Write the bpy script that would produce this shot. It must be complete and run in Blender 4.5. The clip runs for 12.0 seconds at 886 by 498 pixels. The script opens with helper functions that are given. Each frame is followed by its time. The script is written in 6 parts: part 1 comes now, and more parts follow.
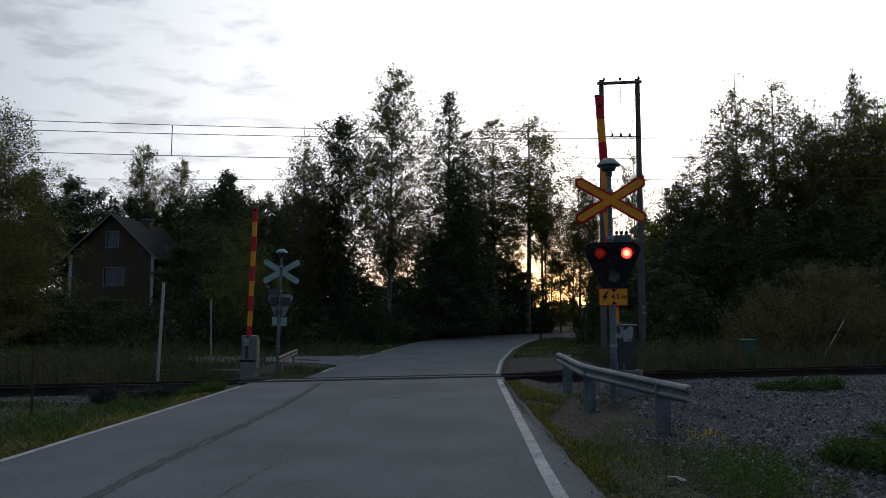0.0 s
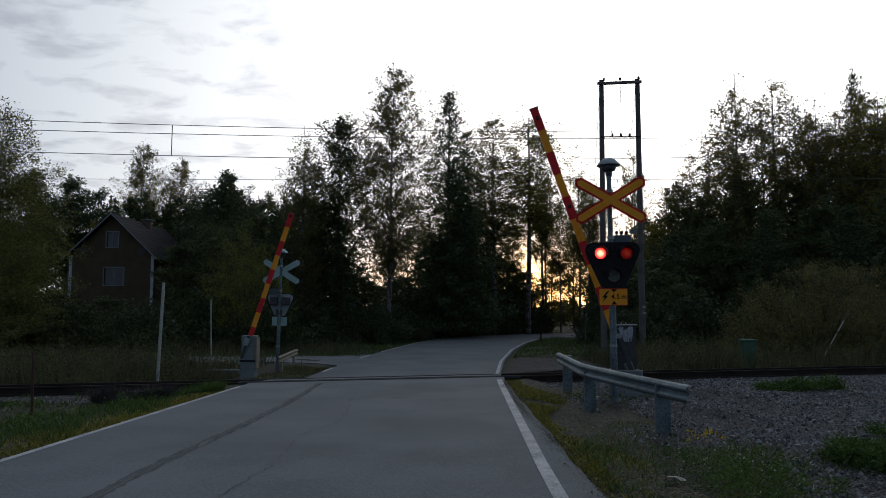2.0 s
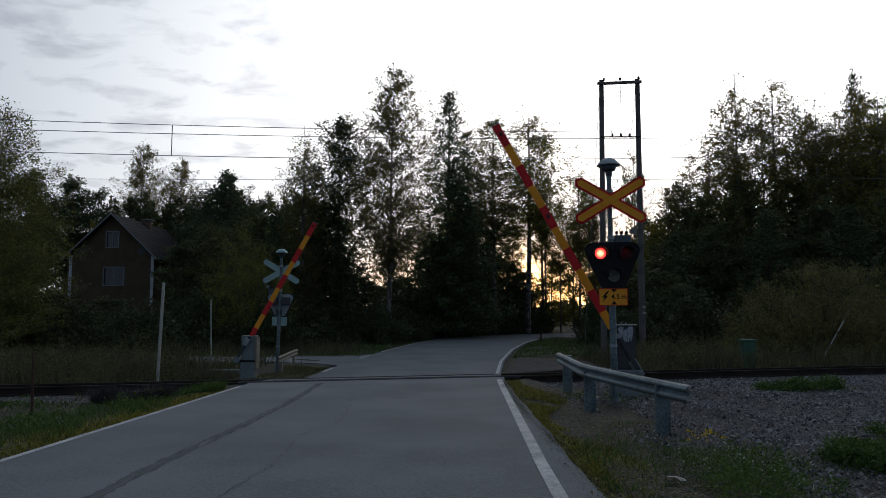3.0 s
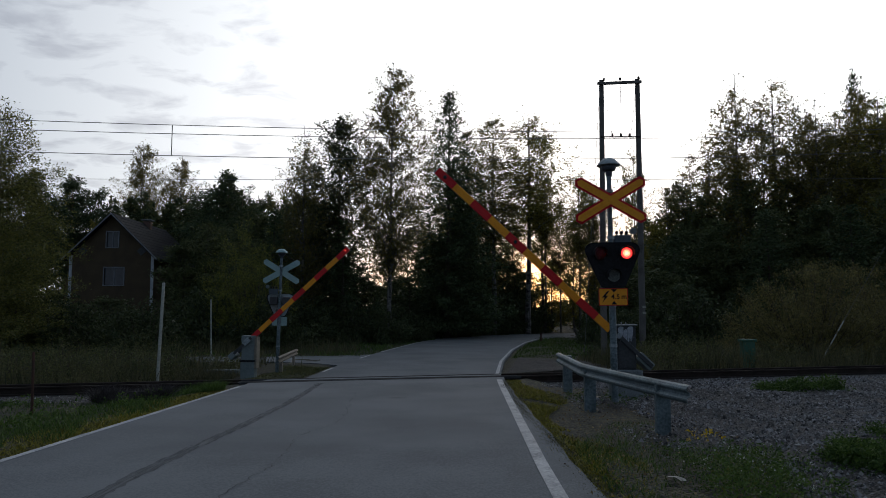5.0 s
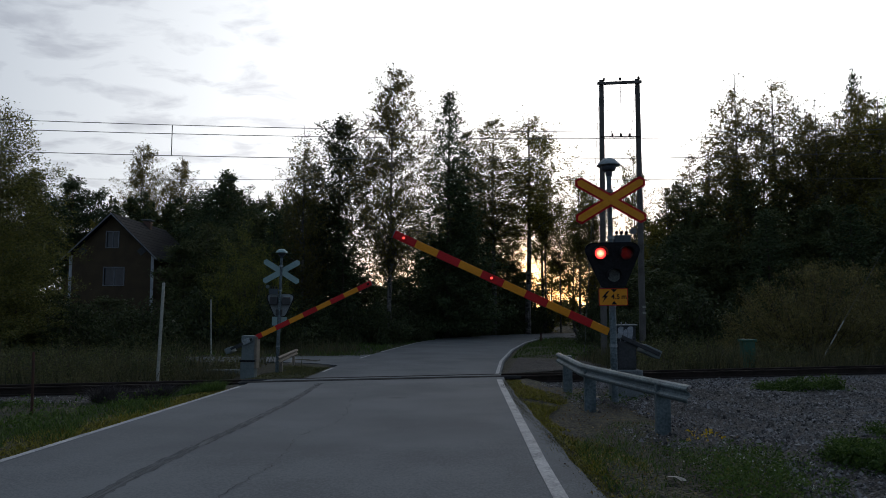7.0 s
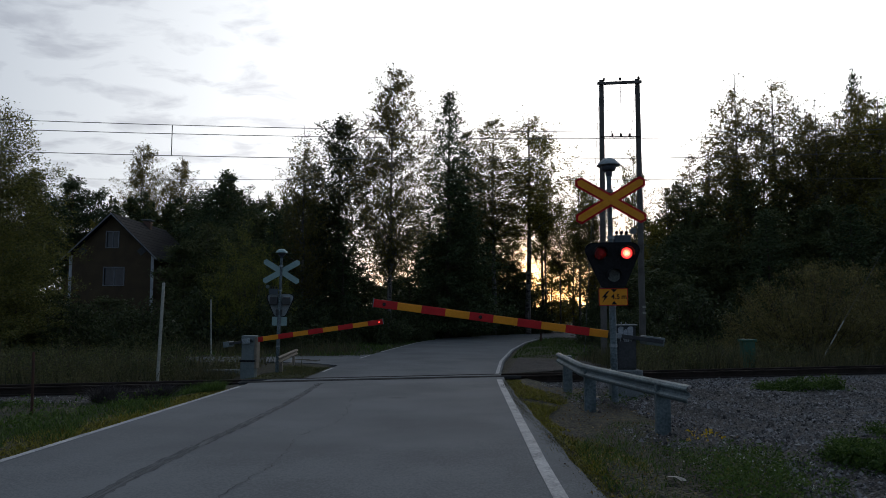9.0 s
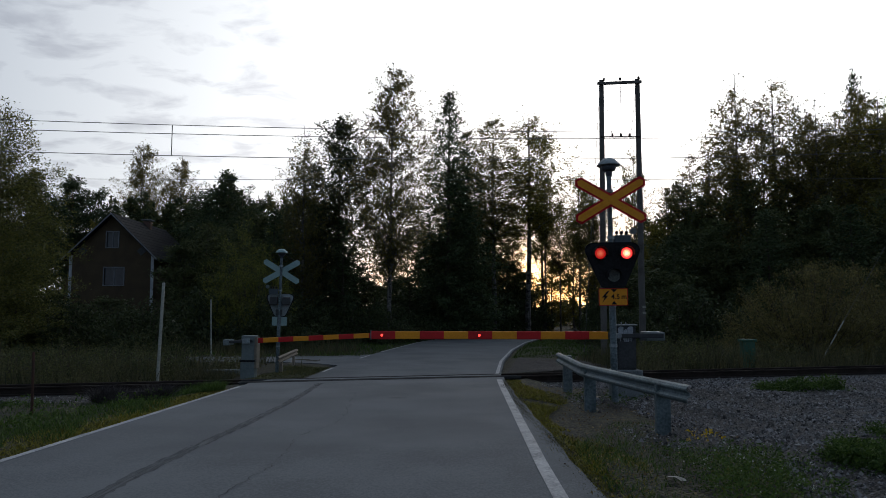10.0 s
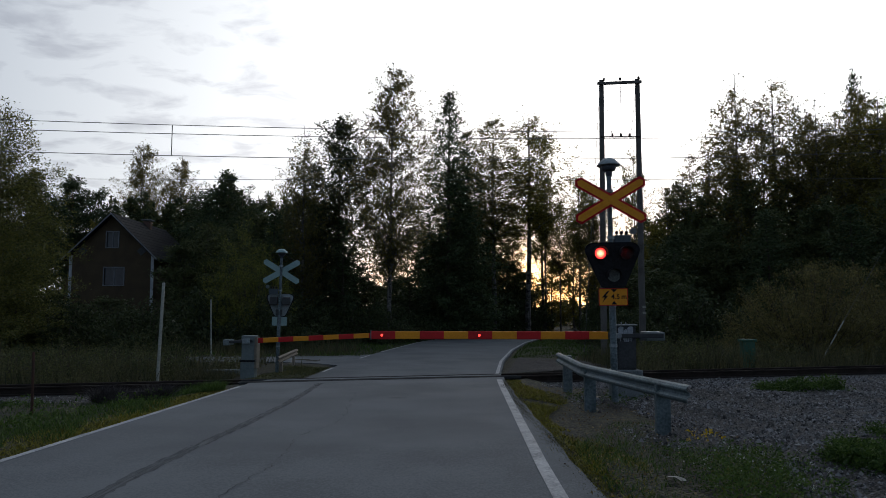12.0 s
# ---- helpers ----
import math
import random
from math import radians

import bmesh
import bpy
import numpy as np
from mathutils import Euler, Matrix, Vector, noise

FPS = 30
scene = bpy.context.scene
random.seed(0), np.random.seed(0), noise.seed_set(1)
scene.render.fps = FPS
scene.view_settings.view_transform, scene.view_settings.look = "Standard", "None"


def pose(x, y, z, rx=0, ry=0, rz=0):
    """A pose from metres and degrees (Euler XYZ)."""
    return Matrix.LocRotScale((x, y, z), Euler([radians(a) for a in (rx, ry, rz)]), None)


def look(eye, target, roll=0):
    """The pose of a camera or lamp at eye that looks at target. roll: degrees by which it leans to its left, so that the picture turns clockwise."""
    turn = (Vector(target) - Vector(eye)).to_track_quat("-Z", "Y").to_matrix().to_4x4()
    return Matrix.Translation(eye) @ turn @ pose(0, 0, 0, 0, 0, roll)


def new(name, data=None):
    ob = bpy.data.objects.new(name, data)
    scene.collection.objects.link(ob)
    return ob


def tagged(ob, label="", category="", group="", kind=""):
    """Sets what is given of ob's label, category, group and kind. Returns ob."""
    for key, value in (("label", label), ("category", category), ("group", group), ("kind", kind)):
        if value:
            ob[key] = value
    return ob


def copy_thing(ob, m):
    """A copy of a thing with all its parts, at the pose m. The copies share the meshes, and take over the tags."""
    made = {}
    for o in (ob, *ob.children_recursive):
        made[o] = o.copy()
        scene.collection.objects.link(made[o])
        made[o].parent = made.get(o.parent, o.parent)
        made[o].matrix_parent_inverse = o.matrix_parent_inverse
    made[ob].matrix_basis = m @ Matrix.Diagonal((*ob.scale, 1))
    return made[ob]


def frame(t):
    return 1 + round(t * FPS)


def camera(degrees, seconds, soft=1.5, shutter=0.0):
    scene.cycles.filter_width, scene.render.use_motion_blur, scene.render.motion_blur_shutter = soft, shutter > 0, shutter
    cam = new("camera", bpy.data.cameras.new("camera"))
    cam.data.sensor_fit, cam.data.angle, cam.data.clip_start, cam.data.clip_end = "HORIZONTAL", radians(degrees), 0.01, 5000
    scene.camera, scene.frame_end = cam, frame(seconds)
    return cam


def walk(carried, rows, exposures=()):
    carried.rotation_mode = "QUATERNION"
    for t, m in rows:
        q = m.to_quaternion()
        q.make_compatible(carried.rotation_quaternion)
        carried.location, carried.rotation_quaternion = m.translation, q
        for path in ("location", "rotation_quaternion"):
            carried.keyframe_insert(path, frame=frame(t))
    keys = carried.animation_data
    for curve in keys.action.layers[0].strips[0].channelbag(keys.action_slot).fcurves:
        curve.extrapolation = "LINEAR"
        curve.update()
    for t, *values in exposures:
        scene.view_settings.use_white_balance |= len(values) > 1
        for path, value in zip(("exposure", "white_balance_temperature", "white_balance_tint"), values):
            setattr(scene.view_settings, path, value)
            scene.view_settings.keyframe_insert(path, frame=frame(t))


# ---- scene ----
cam = camera(64.0, 12.0, 0.8)
walk(cam, [(0.0, pose(0, 0, 1.45, 95.05, 0, 0)), (12.0, pose(0, 0, 1.45, 95.05, 0, 0))],
     exposures=[(0.0, 0.0), (12.0, 0.0)])

# ---- world and sun ----
SUN_AZ, SUN_EL = radians(8.5), radians(3.0)
SUN_DIR = Vector((math.sin(SUN_AZ) * math.cos(SUN_EL), math.cos(SUN_AZ) * math.cos(SUN_EL), math.sin(SUN_EL)))

# the brightest part of the cloud sheet lies a little above the sun and to its right
GLOW_DIR = Vector((math.sin(radians(19)) * math.cos(radians(13)), math.cos(radians(19)) * math.cos(radians(13)), math.sin(radians(13))))


def build_world():
    world = bpy.data.worlds.new("dusk_sky")
    scene.world = world
    world.use_nodes = True
    nt = world.node_tree
    nt.nodes.clear()
    N = nt.nodes.new
    L = nt.links.new

    def math_node(op, a, b=None, clamp=False):
        n = N("ShaderNodeMath")
        n.operation, n.use_clamp = op, clamp
        for i, v in enumerate((a, b)):
            if v is None:
                continue
            if isinstance(v, (int, float)):
                n.inputs[i].default_value = v
            else:
                L(v, n.inputs[i])
        return n.outputs[0]

    def add_scaled(base, colour, factor):
        n = N("ShaderNodeVectorMath")
        n.operation = "MULTIPLY_ADD"
        n.inputs[0].default_value = colour
        L(factor, n.inputs[1])
        L(base, n.inputs[2])
        return n.outputs[0]

    sky = N("ShaderNodeTexSky")
    sky.sky_type, sky.sun_disc = "NISHITA", False
    sky.sun_elevation, sky.sun_rotation = SUN_EL, SUN_AZ
    sky.air_density, sky.dust_density, sky.ozone_density = 1.0, 1.5, 1.0
    tc = N("ShaderNodeTexCoord")
    sep = N("ShaderNodeSeparateXYZ")
    L(tc.outputs["Generated"], sep.inputs[0])
    dot = N("ShaderNodeVectorMath")
    dot.operation = "DOT_PRODUCT"
    L(tc.outputs["Generated"], dot.inputs[0])
    dot.inputs[1].default_value = SUN_DIR
    g = math_node("MAXIMUM", dot.outputs["Value"], 0.0)
    dot2 = N("ShaderNodeVectorMath")
    dot2.operation = "DOT_PRODUCT"
    L(tc.outputs["Generated"], dot2.inputs[0])
    dot2.inputs[1].default_value = GLOW_DIR
    broad = math_node("POWER", math_node("MAXIMUM", dot2.outputs["Value"], 0.0), 5.0)
    near = math_node("POWER", g, 60.0)
    up = math_node("MAXIMUM", sep.outputs["Z"], 0.0)
    low = math_node("SUBTRACT", 1.0, math_node("DIVIDE", up, 0.17), True)
    low2 = math_node("MULTIPLY", low, low)
    # the cloud sheet, laid out on a plane overhead
    den = math_node("ADD", up, 0.10)
    comb = N("ShaderNodeCombineXYZ")
    L(math_node("MULTIPLY", math_node("DIVIDE", sep.outputs["X"], den), 1.0), comb.inputs[0])
    L(math_node("MULTIPLY", math_node("DIVIDE", sep.outputs["Y"], den), 1.3), comb.inputs[1])
    noise_tex = N("ShaderNodeTexNoise")
    noise_tex.inputs["Scale"].default_value = 4.2
    noise_tex.inputs["Detail"].default_value = 7.0
    noise_tex.inputs["Roughness"].default_value = 0.55
    noise_tex.inputs["Distortion"].default_value = 0.4
    L(comb.outputs[0], noise_tex.inputs["Vector"])
    ramp = N("ShaderNodeValToRGB")
    ramp.color_ramp.elements[0].position, ramp.color_ramp.elements[0].color = 0.34, (0.80, 0.80, 0.83, 1)
    ramp.color_ramp.elements[1].position, ramp.color_ramp.elements[1].color = 0.50, (1.08, 1.08, 1.08, 1)
    L(noise_tex.outputs["Fac"], ramp.inputs[0])
    base = N("ShaderNodeCombineXYZ")
    for i, v in enumerate((1.42, 1.92, 2.75)):
        base.inputs[i].default_value = v
    c = add_scaled(base.outputs[0], (5.6, 5.5, 5.2), math_node("POWER", g, 2.2))
    c = add_scaled(c, (8.6, 8.3, 7.8), broad)
    c = add_scaled(c, (32.0, 20.0, 9.0), math_node("MULTIPLY", near, low2))
    c = add_scaled(c, (2.5, 1.5, 0.7), math_node("MULTIPLY", broad, low))
    # the low sky round the sun is golden
    golden = math_node("MULTIPLY", math_node("SUBTRACT", 1.35, math_node("DIVIDE", up, 0.095), True), math_node("POWER", g, 22.0))
    warm = N("ShaderNodeMix")
    warm.data_type = "RGBA"
    L(golden, warm.inputs[0])
    warm.inputs[6].default_value, warm.inputs[7].default_value = (1, 1, 1, 1), (0.90, 0.64, 0.38, 1)
    warmed = N("ShaderNodeVectorMath")
    warmed.operation = "MULTIPLY"
    L(c, warmed.inputs[0])
    L(warm.outputs[2], warmed.inputs[1])
    c = warmed.outputs[0]
    clouded = N("ShaderNodeVectorMath")
    clouded.operation = "MULTIPLY"
    L(c, clouded.inputs[0])
    L(ramp.outputs[0], clouded.inputs[1])
    mix = N("ShaderNodeMix")
    mix.data_type = "RGBA"
    mix.inputs[0].default_value = 0.85
    L(sky.outputs[0], mix.inputs[6])
    L(clouded.outputs[0], mix.inputs[7])
    bg = N("ShaderNodeBackground")
    bg.inputs["Strength"].default_value = 0.12
    L(mix.outputs[2], bg.inputs["Color"])
    out = N("ShaderNodeOutputWorld")
    L(bg.outputs[0], out.inputs["Surface"])


build_world()
sun_data = bpy.data.lights.new("sun", "SUN")
sun_data.energy, sun_data.angle, sun_data.color = 0.6, radians(10), (1.0, 0.72, 0.42)
sun = new("sun", sun_data)
sun.matrix_world = look(SUN_DIR * 100, (0, 0, 0))


# ---- materials ----
def material(name, dark, light, scale=6.0, fine=60.0, rough=0.8, metal=0.0, bump=0.3, bump_dist=0.01, spread=0.25, island=0.0, coat=0.0):
    """A surface of two tones mixed by coarse and fine noise, with a fine relief."""
    m = bpy.data.materials.new(name)
    m.use_nodes = True
    nt = m.node_tree
    N, L = nt.nodes.new, nt.links.new
    bsdf = nt.nodes["Principled BSDF"]
    tc = N("ShaderNodeTexCoord")
    a, b = N("ShaderNodeTexNoise"), N("ShaderNodeTexNoise")
    a.inputs["Scale"].default_value, a.inputs["Detail"].default_value = scale, 6.0
    b.inputs["Scale"].default_value, b.inputs["Detail"].default_value = fine, 4.0
    L(tc.outputs["Object"], a.inputs["Vector"])
    L(tc.outputs["Object"], b.inputs["Vector"])
    add = N("ShaderNodeMath")
    add.operation = "ADD"
    L(a.outputs["Fac"], add.inputs[0])
    L(b.outputs["Fac"], add.inputs[1])
    half = N("ShaderNodeMath")
    half.operation = "MULTIPLY"
    half.inputs[1].default_value = 0.5
    L(add.outputs[0], half.inputs[0])
    ramp = N("ShaderNodeValToRGB")
    ramp.color_ramp.elements[0].position, ramp.color_ramp.elements[0].color = 0.5 - spread / 2, (*dark, 1)
    ramp.color_ramp.elements[1].position, ramp.color_ramp.elements[1].color = 0.5 + spread / 2, (*light, 1)
    if island:
        geo = N("ShaderNodeNewGeometry")
        off = N("ShaderNodeMath")
        off.operation = "MULTIPLY_ADD"
        off.inputs[1].default_value, off.inputs[2].default_value = island, -island / 2
        L(geo.outputs["Random Per Island"], off.inputs[0])
        tot = N("ShaderNodeMath")
        tot.operation = "ADD"
        L(half.outputs[0], tot.inputs[0])
        L(off.outputs[0], tot.inputs[1])
        L(tot.outputs[0], ramp.inputs[0])
    else:
        L(half.outputs[0], ramp.inputs[0])
    L(ramp.outputs[0], bsdf.inputs["Base Color"])
    bsdf.inputs["Roughness"].default_value, bsdf.inputs["Metallic"].default_value = rough, metal
    bsdf.inputs["Coat Weight"].default_value = coat
    if bump:
        bn = N("ShaderNodeBump")
        bn.inputs["Strength"].default_value, bn.inputs["Distance"].default_value = bump, bump_dist
        L(half.outputs[0], bn.inputs["Height"])
        L(bn.outputs[0], bsdf.inputs["Normal"])
    return m


def leaf_material(name, dark, light, through_light=0.35, accent=None):
    """Leaves: each leaf has its own tone, and some light passes through."""
    m = bpy.data.materials.new(name)
    m.use_nodes = True
    nt = m.node_tree
    N, L = nt.nodes.new, nt.links.new
    bsdf, out = nt.nodes["Principled BSDF"], nt.nodes["Material Output"]
    geo = N("ShaderNodeNewGeometry")
    tc = N("ShaderNodeTexCoord")
    n = N("ShaderNodeTexNoise")
    n.inputs["Scale"].default_value = 0.6
    L(tc.outputs["Object"], n.inputs["Vector"])
    add = N("ShaderNodeMath")
    add.operation = "ADD"
    L(geo.outputs["Random Per Island"], add.inputs[0])
    L(n.outputs["Fac"], add.inputs[1])
    half = N("ShaderNodeMath")
    half.operation = "MULTIPLY"
    half.inputs[1].default_value = 0.5
    L(add.outputs[0], half.inputs[0])
    ramp = N("ShaderNodeValToRGB")
    ramp.color_ramp.elements[0].position, ramp.color_ramp.elements[0].color = 0.25, (*dark, 1)
    ramp.color_ramp.elements[1].position, ramp.color_ramp.elements[1].color = 0.70, (*light, 1)
    if accent:
        e = ramp.color_ramp.elements.new(0.82)
        e.color = (*accent, 1)
    L(half.outputs[0], ramp.inputs[0])
    L(ramp.outputs[0], bsdf.inputs["Base Color"])
    bsdf.inputs["Roughness"].default_value = 0.65
    bsdf.inputs["Specular IOR Level"].default_value = 0.25
    tr = N("ShaderNodeBsdfTranslucent")
    L(ramp.outputs[0], tr.inputs["Color"])
    mx = N("ShaderNodeMixShader")
    mx.inputs[0].default_value = through_light
    L(bsdf.outputs[0], mx.inputs[1])
    L(tr.outputs[0], mx.inputs[2])
    L(mx.outputs[0], out.inputs["Surface"])
    return m


def glow_material(name, colour, strength):
    m = bpy.data.materials.new(name)
    m.use_nodes = True
    bsdf = m.node_tree.nodes["Principled BSDF"]
    bsdf.inputs["Base Color"].default_value = (0.05, 0.002, 0.002, 1)
    bsdf.inputs["Emission Color"].default_value = (*colour, 1)
    bsdf.inputs["Emission Strength"].default_value = strength
    return m


ASPHALT = material("worn_asphalt", (0.082, 0.090, 0.096), (0.130, 0.141, 0.148), 0.6, 55, 0.85, 0, 0.8, 0.008, 0.14)
ASPHALT_DARK = material("dark_asphalt_seam", (0.060, 0.064, 0.068), (0.098, 0.105, 0.110), 2, 80, 0.9, 0, 0.4)
# the seam has worn through to the older surface in specks
seam_nodes = ASPHALT_DARK.node_tree.nodes
wear, speck = seam_nodes.new("ShaderNodeTexNoise"), seam_nodes.new("ShaderNodeMapRange")
wear.inputs["Scale"].default_value, wear.inputs["Detail"].default_value = 14.0, 8.0
speck.inputs["From Min"].default_value, speck.inputs["From Max"].default_value, speck.inputs["To Min"].default_value = 0.38, 0.60, 0.25
ASPHALT_DARK.node_tree.links.new(wear.outputs["Fac"], speck.inputs["Value"])
ASPHALT_DARK.node_tree.links.new(speck.outputs[0], seam_nodes["Principled BSDF"].inputs["Alpha"])
ASPHALT_BROKEN = material("broken_asphalt", (0.028, 0.029, 0.03), (0.075, 0.078, 0.08), 7, 60, 0.95, 0, 1.0, 0.02, 0.2)
ROAD_PAINT = material("worn_road_paint", (0.17, 0.175, 0.18), (0.52, 0.52, 0.52), 3, 40, 0.7, 0, 0.2, 0.004, 0.32)


def gravel_material(name, dark, light, cells):
    """Packed stones: each cell has its own tone and stands a little proud."""
    m = material(name, dark, light, 1.2, 30, 0.9, 0, 0)
    nt = m.node_tree
    N, L = nt.nodes.new, nt.links.new
    bsdf = nt.nodes["Principled BSDF"]
    tc = N("ShaderNodeTexCoord")
    v = N("ShaderNodeTexVoronoi")
    v.inputs["Scale"].default_value = cells
    L(tc.outputs["Object"], v.inputs["Vector"])
    tone = N("ShaderNodeValToRGB")
    tone.color_ramp.elements[0].position, tone.color_ramp.elements[0].color = 0.25, (0.15, 0.15, 0.15, 1)
    tone.color_ramp.elements[1].position, tone.color_ramp.elements[1].color = 0.75, (2.5, 2.45, 2.4, 1)
    L(v.outputs["Color"], tone.inputs[0])
    mul = N("ShaderNodeMix")
    mul.data_type, mul.blend_type = "RGBA", "MULTIPLY"
    mul.inputs[0].default_value = 1.0
    L(bsdf.inputs["Base Color"].links[0].from_socket, mul.inputs[6])
    L(tone.outputs[0], mul.inputs[7])
    L(mul.outputs[2], bsdf.inputs["Base Color"])
    bn = N("ShaderNodeBump")
    bn.invert = True
    bn.inputs["Strength"].default_value, bn.inputs["Distance"].default_value = 1.0, 0.03
    L(v.outputs["Distance"], bn.inputs["Height"])
    L(bn.outputs[0], bsdf.inputs["Normal"])
    return m


SOIL = gravel_material("grassy_soil", (0.012, 0.010, 0.006), (0.036, 0.033, 0.013), 22)
MOSS = leaf_material("moss_and_short_grass", (0.060, 0.066, 0.012), (0.28, 0.24, 0.030), 0.2)
DRY_LEAF = leaf_material("fallen_leaves", (0.10, 0.06, 0.03), (0.32, 0.24, 0.12), 0.2)
PALE_PAPER = material("crumpled_pale_paper", (0.45, 0.44, 0.40), (0.62, 0.60, 0.55), 8, 40, 0.8, 0, 0.4)
HEATH = leaf_material("dark_brushwood", (0.026, 0.023, 0.024), (0.064, 0.056, 0.056), 0.1)
BALLAST = gravel_material("crushed_stone_bed", (0.016, 0.0145, 0.0135), (0.050, 0.045, 0.042), 36)
STONE = material("crushed_stone", (0.014, 0.0138, 0.014), (0.30, 0.290, 0.288), 8, 50, 0.85, 0, 0.3, 0.01, 0.5, 0.6)
STEEL_RUST = material("rusty_rail_steel", (0.02, 0.016, 0.014), (0.045, 0.034, 0.028), 3, 40, 0.95, 0.0, 0.3)
CONCRETE = material("weathered_concrete", (0.20, 0.20, 0.19), (0.38, 0.38, 0.36), 4, 40, 0.9, 0, 0.4)
CONCRETE_DARK = material("dirty_concrete", (0.10, 0.115, 0.12), (0.21, 0.23, 0.235), 4, 40, 0.9, 0, 0.4)
RUBBER = material("black_rubber", (0.032, 0.033, 0.034), (0.068, 0.070, 0.072), 5, 60, 1.0, 0, 0.3)
GALV = material("galvanised_steel", (0.060, 0.085, 0.092), (0.17, 0.215, 0.23), 2.2, 30, 0.55, 0.4, 0.2, 0.01, 0.2)
WEATHERED = material("weathered_brown_beam", (0.13, 0.11, 0.085), (0.26, 0.22, 0.17), 3, 30, 0.8, 0, 0.3)
GALV_DULL = material("dull_galvanised_steel", (0.16, 0.19, 0.20), (0.32, 0.36, 0.37), 3, 30, 0.6, 0.3, 0.15)
CABINET = material("grey_green_cabinet_paint", (0.11, 0.14, 0.14), (0.165, 0.20, 0.20), 3, 24, 0.55, 0.0, 0.15)
BOX_BLUE = material("blue_grey_box_paint", (0.026, 0.040, 0.052), (0.055, 0.078, 0.096), 3, 24, 0.5, 0, 0.1)
CABINET_DARK = material("dark_cabinet_paint", (0.016, 0.018, 0.02), (0.042, 0.046, 0.05), 3, 24, 0.5, 0, 0.15)
WHITE_STREAK = material("flaking_white_paint", (0.24, 0.27, 0.30), (0.42, 0.45, 0.49), 6, 30, 0.6, 0, 0.2)
YELLOW = material("yellow_enamel", (0.68, 0.245, 0.005), (0.82, 0.315, 0.008), 3, 30, 0.7, 0, 0.05)
RED = material("red_enamel", (0.44, 0.007, 0.010), (0.58, 0.012, 0.013), 3, 30, 0.75, 0, 0.05)
SIGN_BACK = material("pale_grey_sign_back", (0.20, 0.31, 0.30), (0.32, 0.45, 0.44), 3, 30, 0.5, 0.2, 0.05)
BLACK = material("matt_black_paint", (0.008, 0.008, 0.009), (0.02, 0.02, 0.022), 3, 30, 0.55, 0, 0.1)
LENS_RED = material("dark_red_lens", (0.02, 0.0012, 0.0012), (0.045, 0.003, 0.003), 20, 80, 0.25, 0, 0.1)
LENS_CLEAR = material("grey_lens", (0.09, 0.10, 0.095), (0.26, 0.29, 0.27), 20, 80, 0.2, 0, 0.2)
BELL = material("dark_bell_metal", (0.03, 0.035, 0.045), (0.07, 0.08, 0.095), 3, 30, 0.4, 0.5, 0.1)
WOOD_GREY = material("weathered_pole_wood", (0.06, 0.055, 0.05), (0.14, 0.13, 0.12), 2, 30, 0.9, 0, 0.5)
POST_WHITE = material("weathered_white_post", (0.20, 0.20, 0.17), (0.36, 0.36, 0.31), 2, 24, 0.7, 0, 0.2)
RUST = material("rusty_iron", (0.035, 0.016, 0.010), (0.08, 0.032, 0.018), 4, 40, 0.9, 0, 0.5)
WIRE = material("oxidised_wire", (0.08, 0.08, 0.08), (0.14, 0.14, 0.14), 3, 30, 0.7, 0.2, 0)
PORCELAIN = material("brown_porcelain", (0.03, 0.02, 0.018), (0.06, 0.04, 0.03), 3, 30, 0.3, 0, 0)
GREEN_PLASTIC = material("green_plastic", (0.012, 0.07, 0.042), (0.022, 0.10, 0.06), 3, 30, 0.5, 0, 0.1)
HOUSE_WALL = material("brown_render", (0.042, 0.028, 0.014), (0.078, 0.054, 0.027), 1.2, 20, 0.9, 0, 0.4)
CORNER_PAINT = material("pale_corner_paint", (0.26, 0.28, 0.30), (0.42, 0.45, 0.48), 3, 24, 0.6, 0, 0.1)
HOUSE_TRIM = material("pale_trim_paint", (0.10, 0.115, 0.13), (0.19, 0.21, 0.235), 3, 24, 0.6, 0, 0.1)
ROOFING = material("dark_roof_tile", (0.011, 0.012, 0.014), (0.024, 0.025, 0.029), 2, 14, 0.8, 0, 0.6)
BRICK = material("chimney_brick", (0.09, 0.055, 0.045), (0.14, 0.085, 0.065), 3, 24, 0.9, 0, 0.4)
WINDOW_GLASS = material("dark_window_glass", (0.02, 0.025, 0.03), (0.04, 0.05, 0.06), 1, 4, 0.06, 0, 0)
BARK_BIRCH = material("birch_bark", (0.028, 0.025, 0.023), (0.17, 0.16, 0.145), 2.5, 9, 0.9, 0, 0.4, 0.02, 0.16)
BARK_DARK = material("dark_bark", (0.035, 0.028, 0.022), (0.09, 0.07, 0.055), 3, 20, 0.95, 0, 0.6)
BARK_PINE = material("pine_bark", (0.06, 0.04, 0.03), (0.17, 0.095, 0.055), 3, 20, 0.95, 0, 0.6)
LEAF_BIRCH = leaf_material("birch_leaves", (0.07, 0.07, 0.022), (0.20, 0.165, 0.042), 0.4)
LEAF_GREEN = leaf_material("green_leaves", (0.040, 0.056, 0.023), (0.118, 0.132, 0.048), 0.22)
LEAF_EDGE = leaf_material("olive_leaves", (0.050, 0.068, 0.022), (0.185, 0.180, 0.042), 0.28)
LEAF_DARK = leaf_material("dark_green_leaves", (0.024, 0.038, 0.016), (0.072, 0.086, 0.032), 0.2)
LEAF_YELLOW = leaf_material("yellowing_leaves", (0.09, 0.098, 0.024), (0.26, 0.215, 0.04), 0.35)
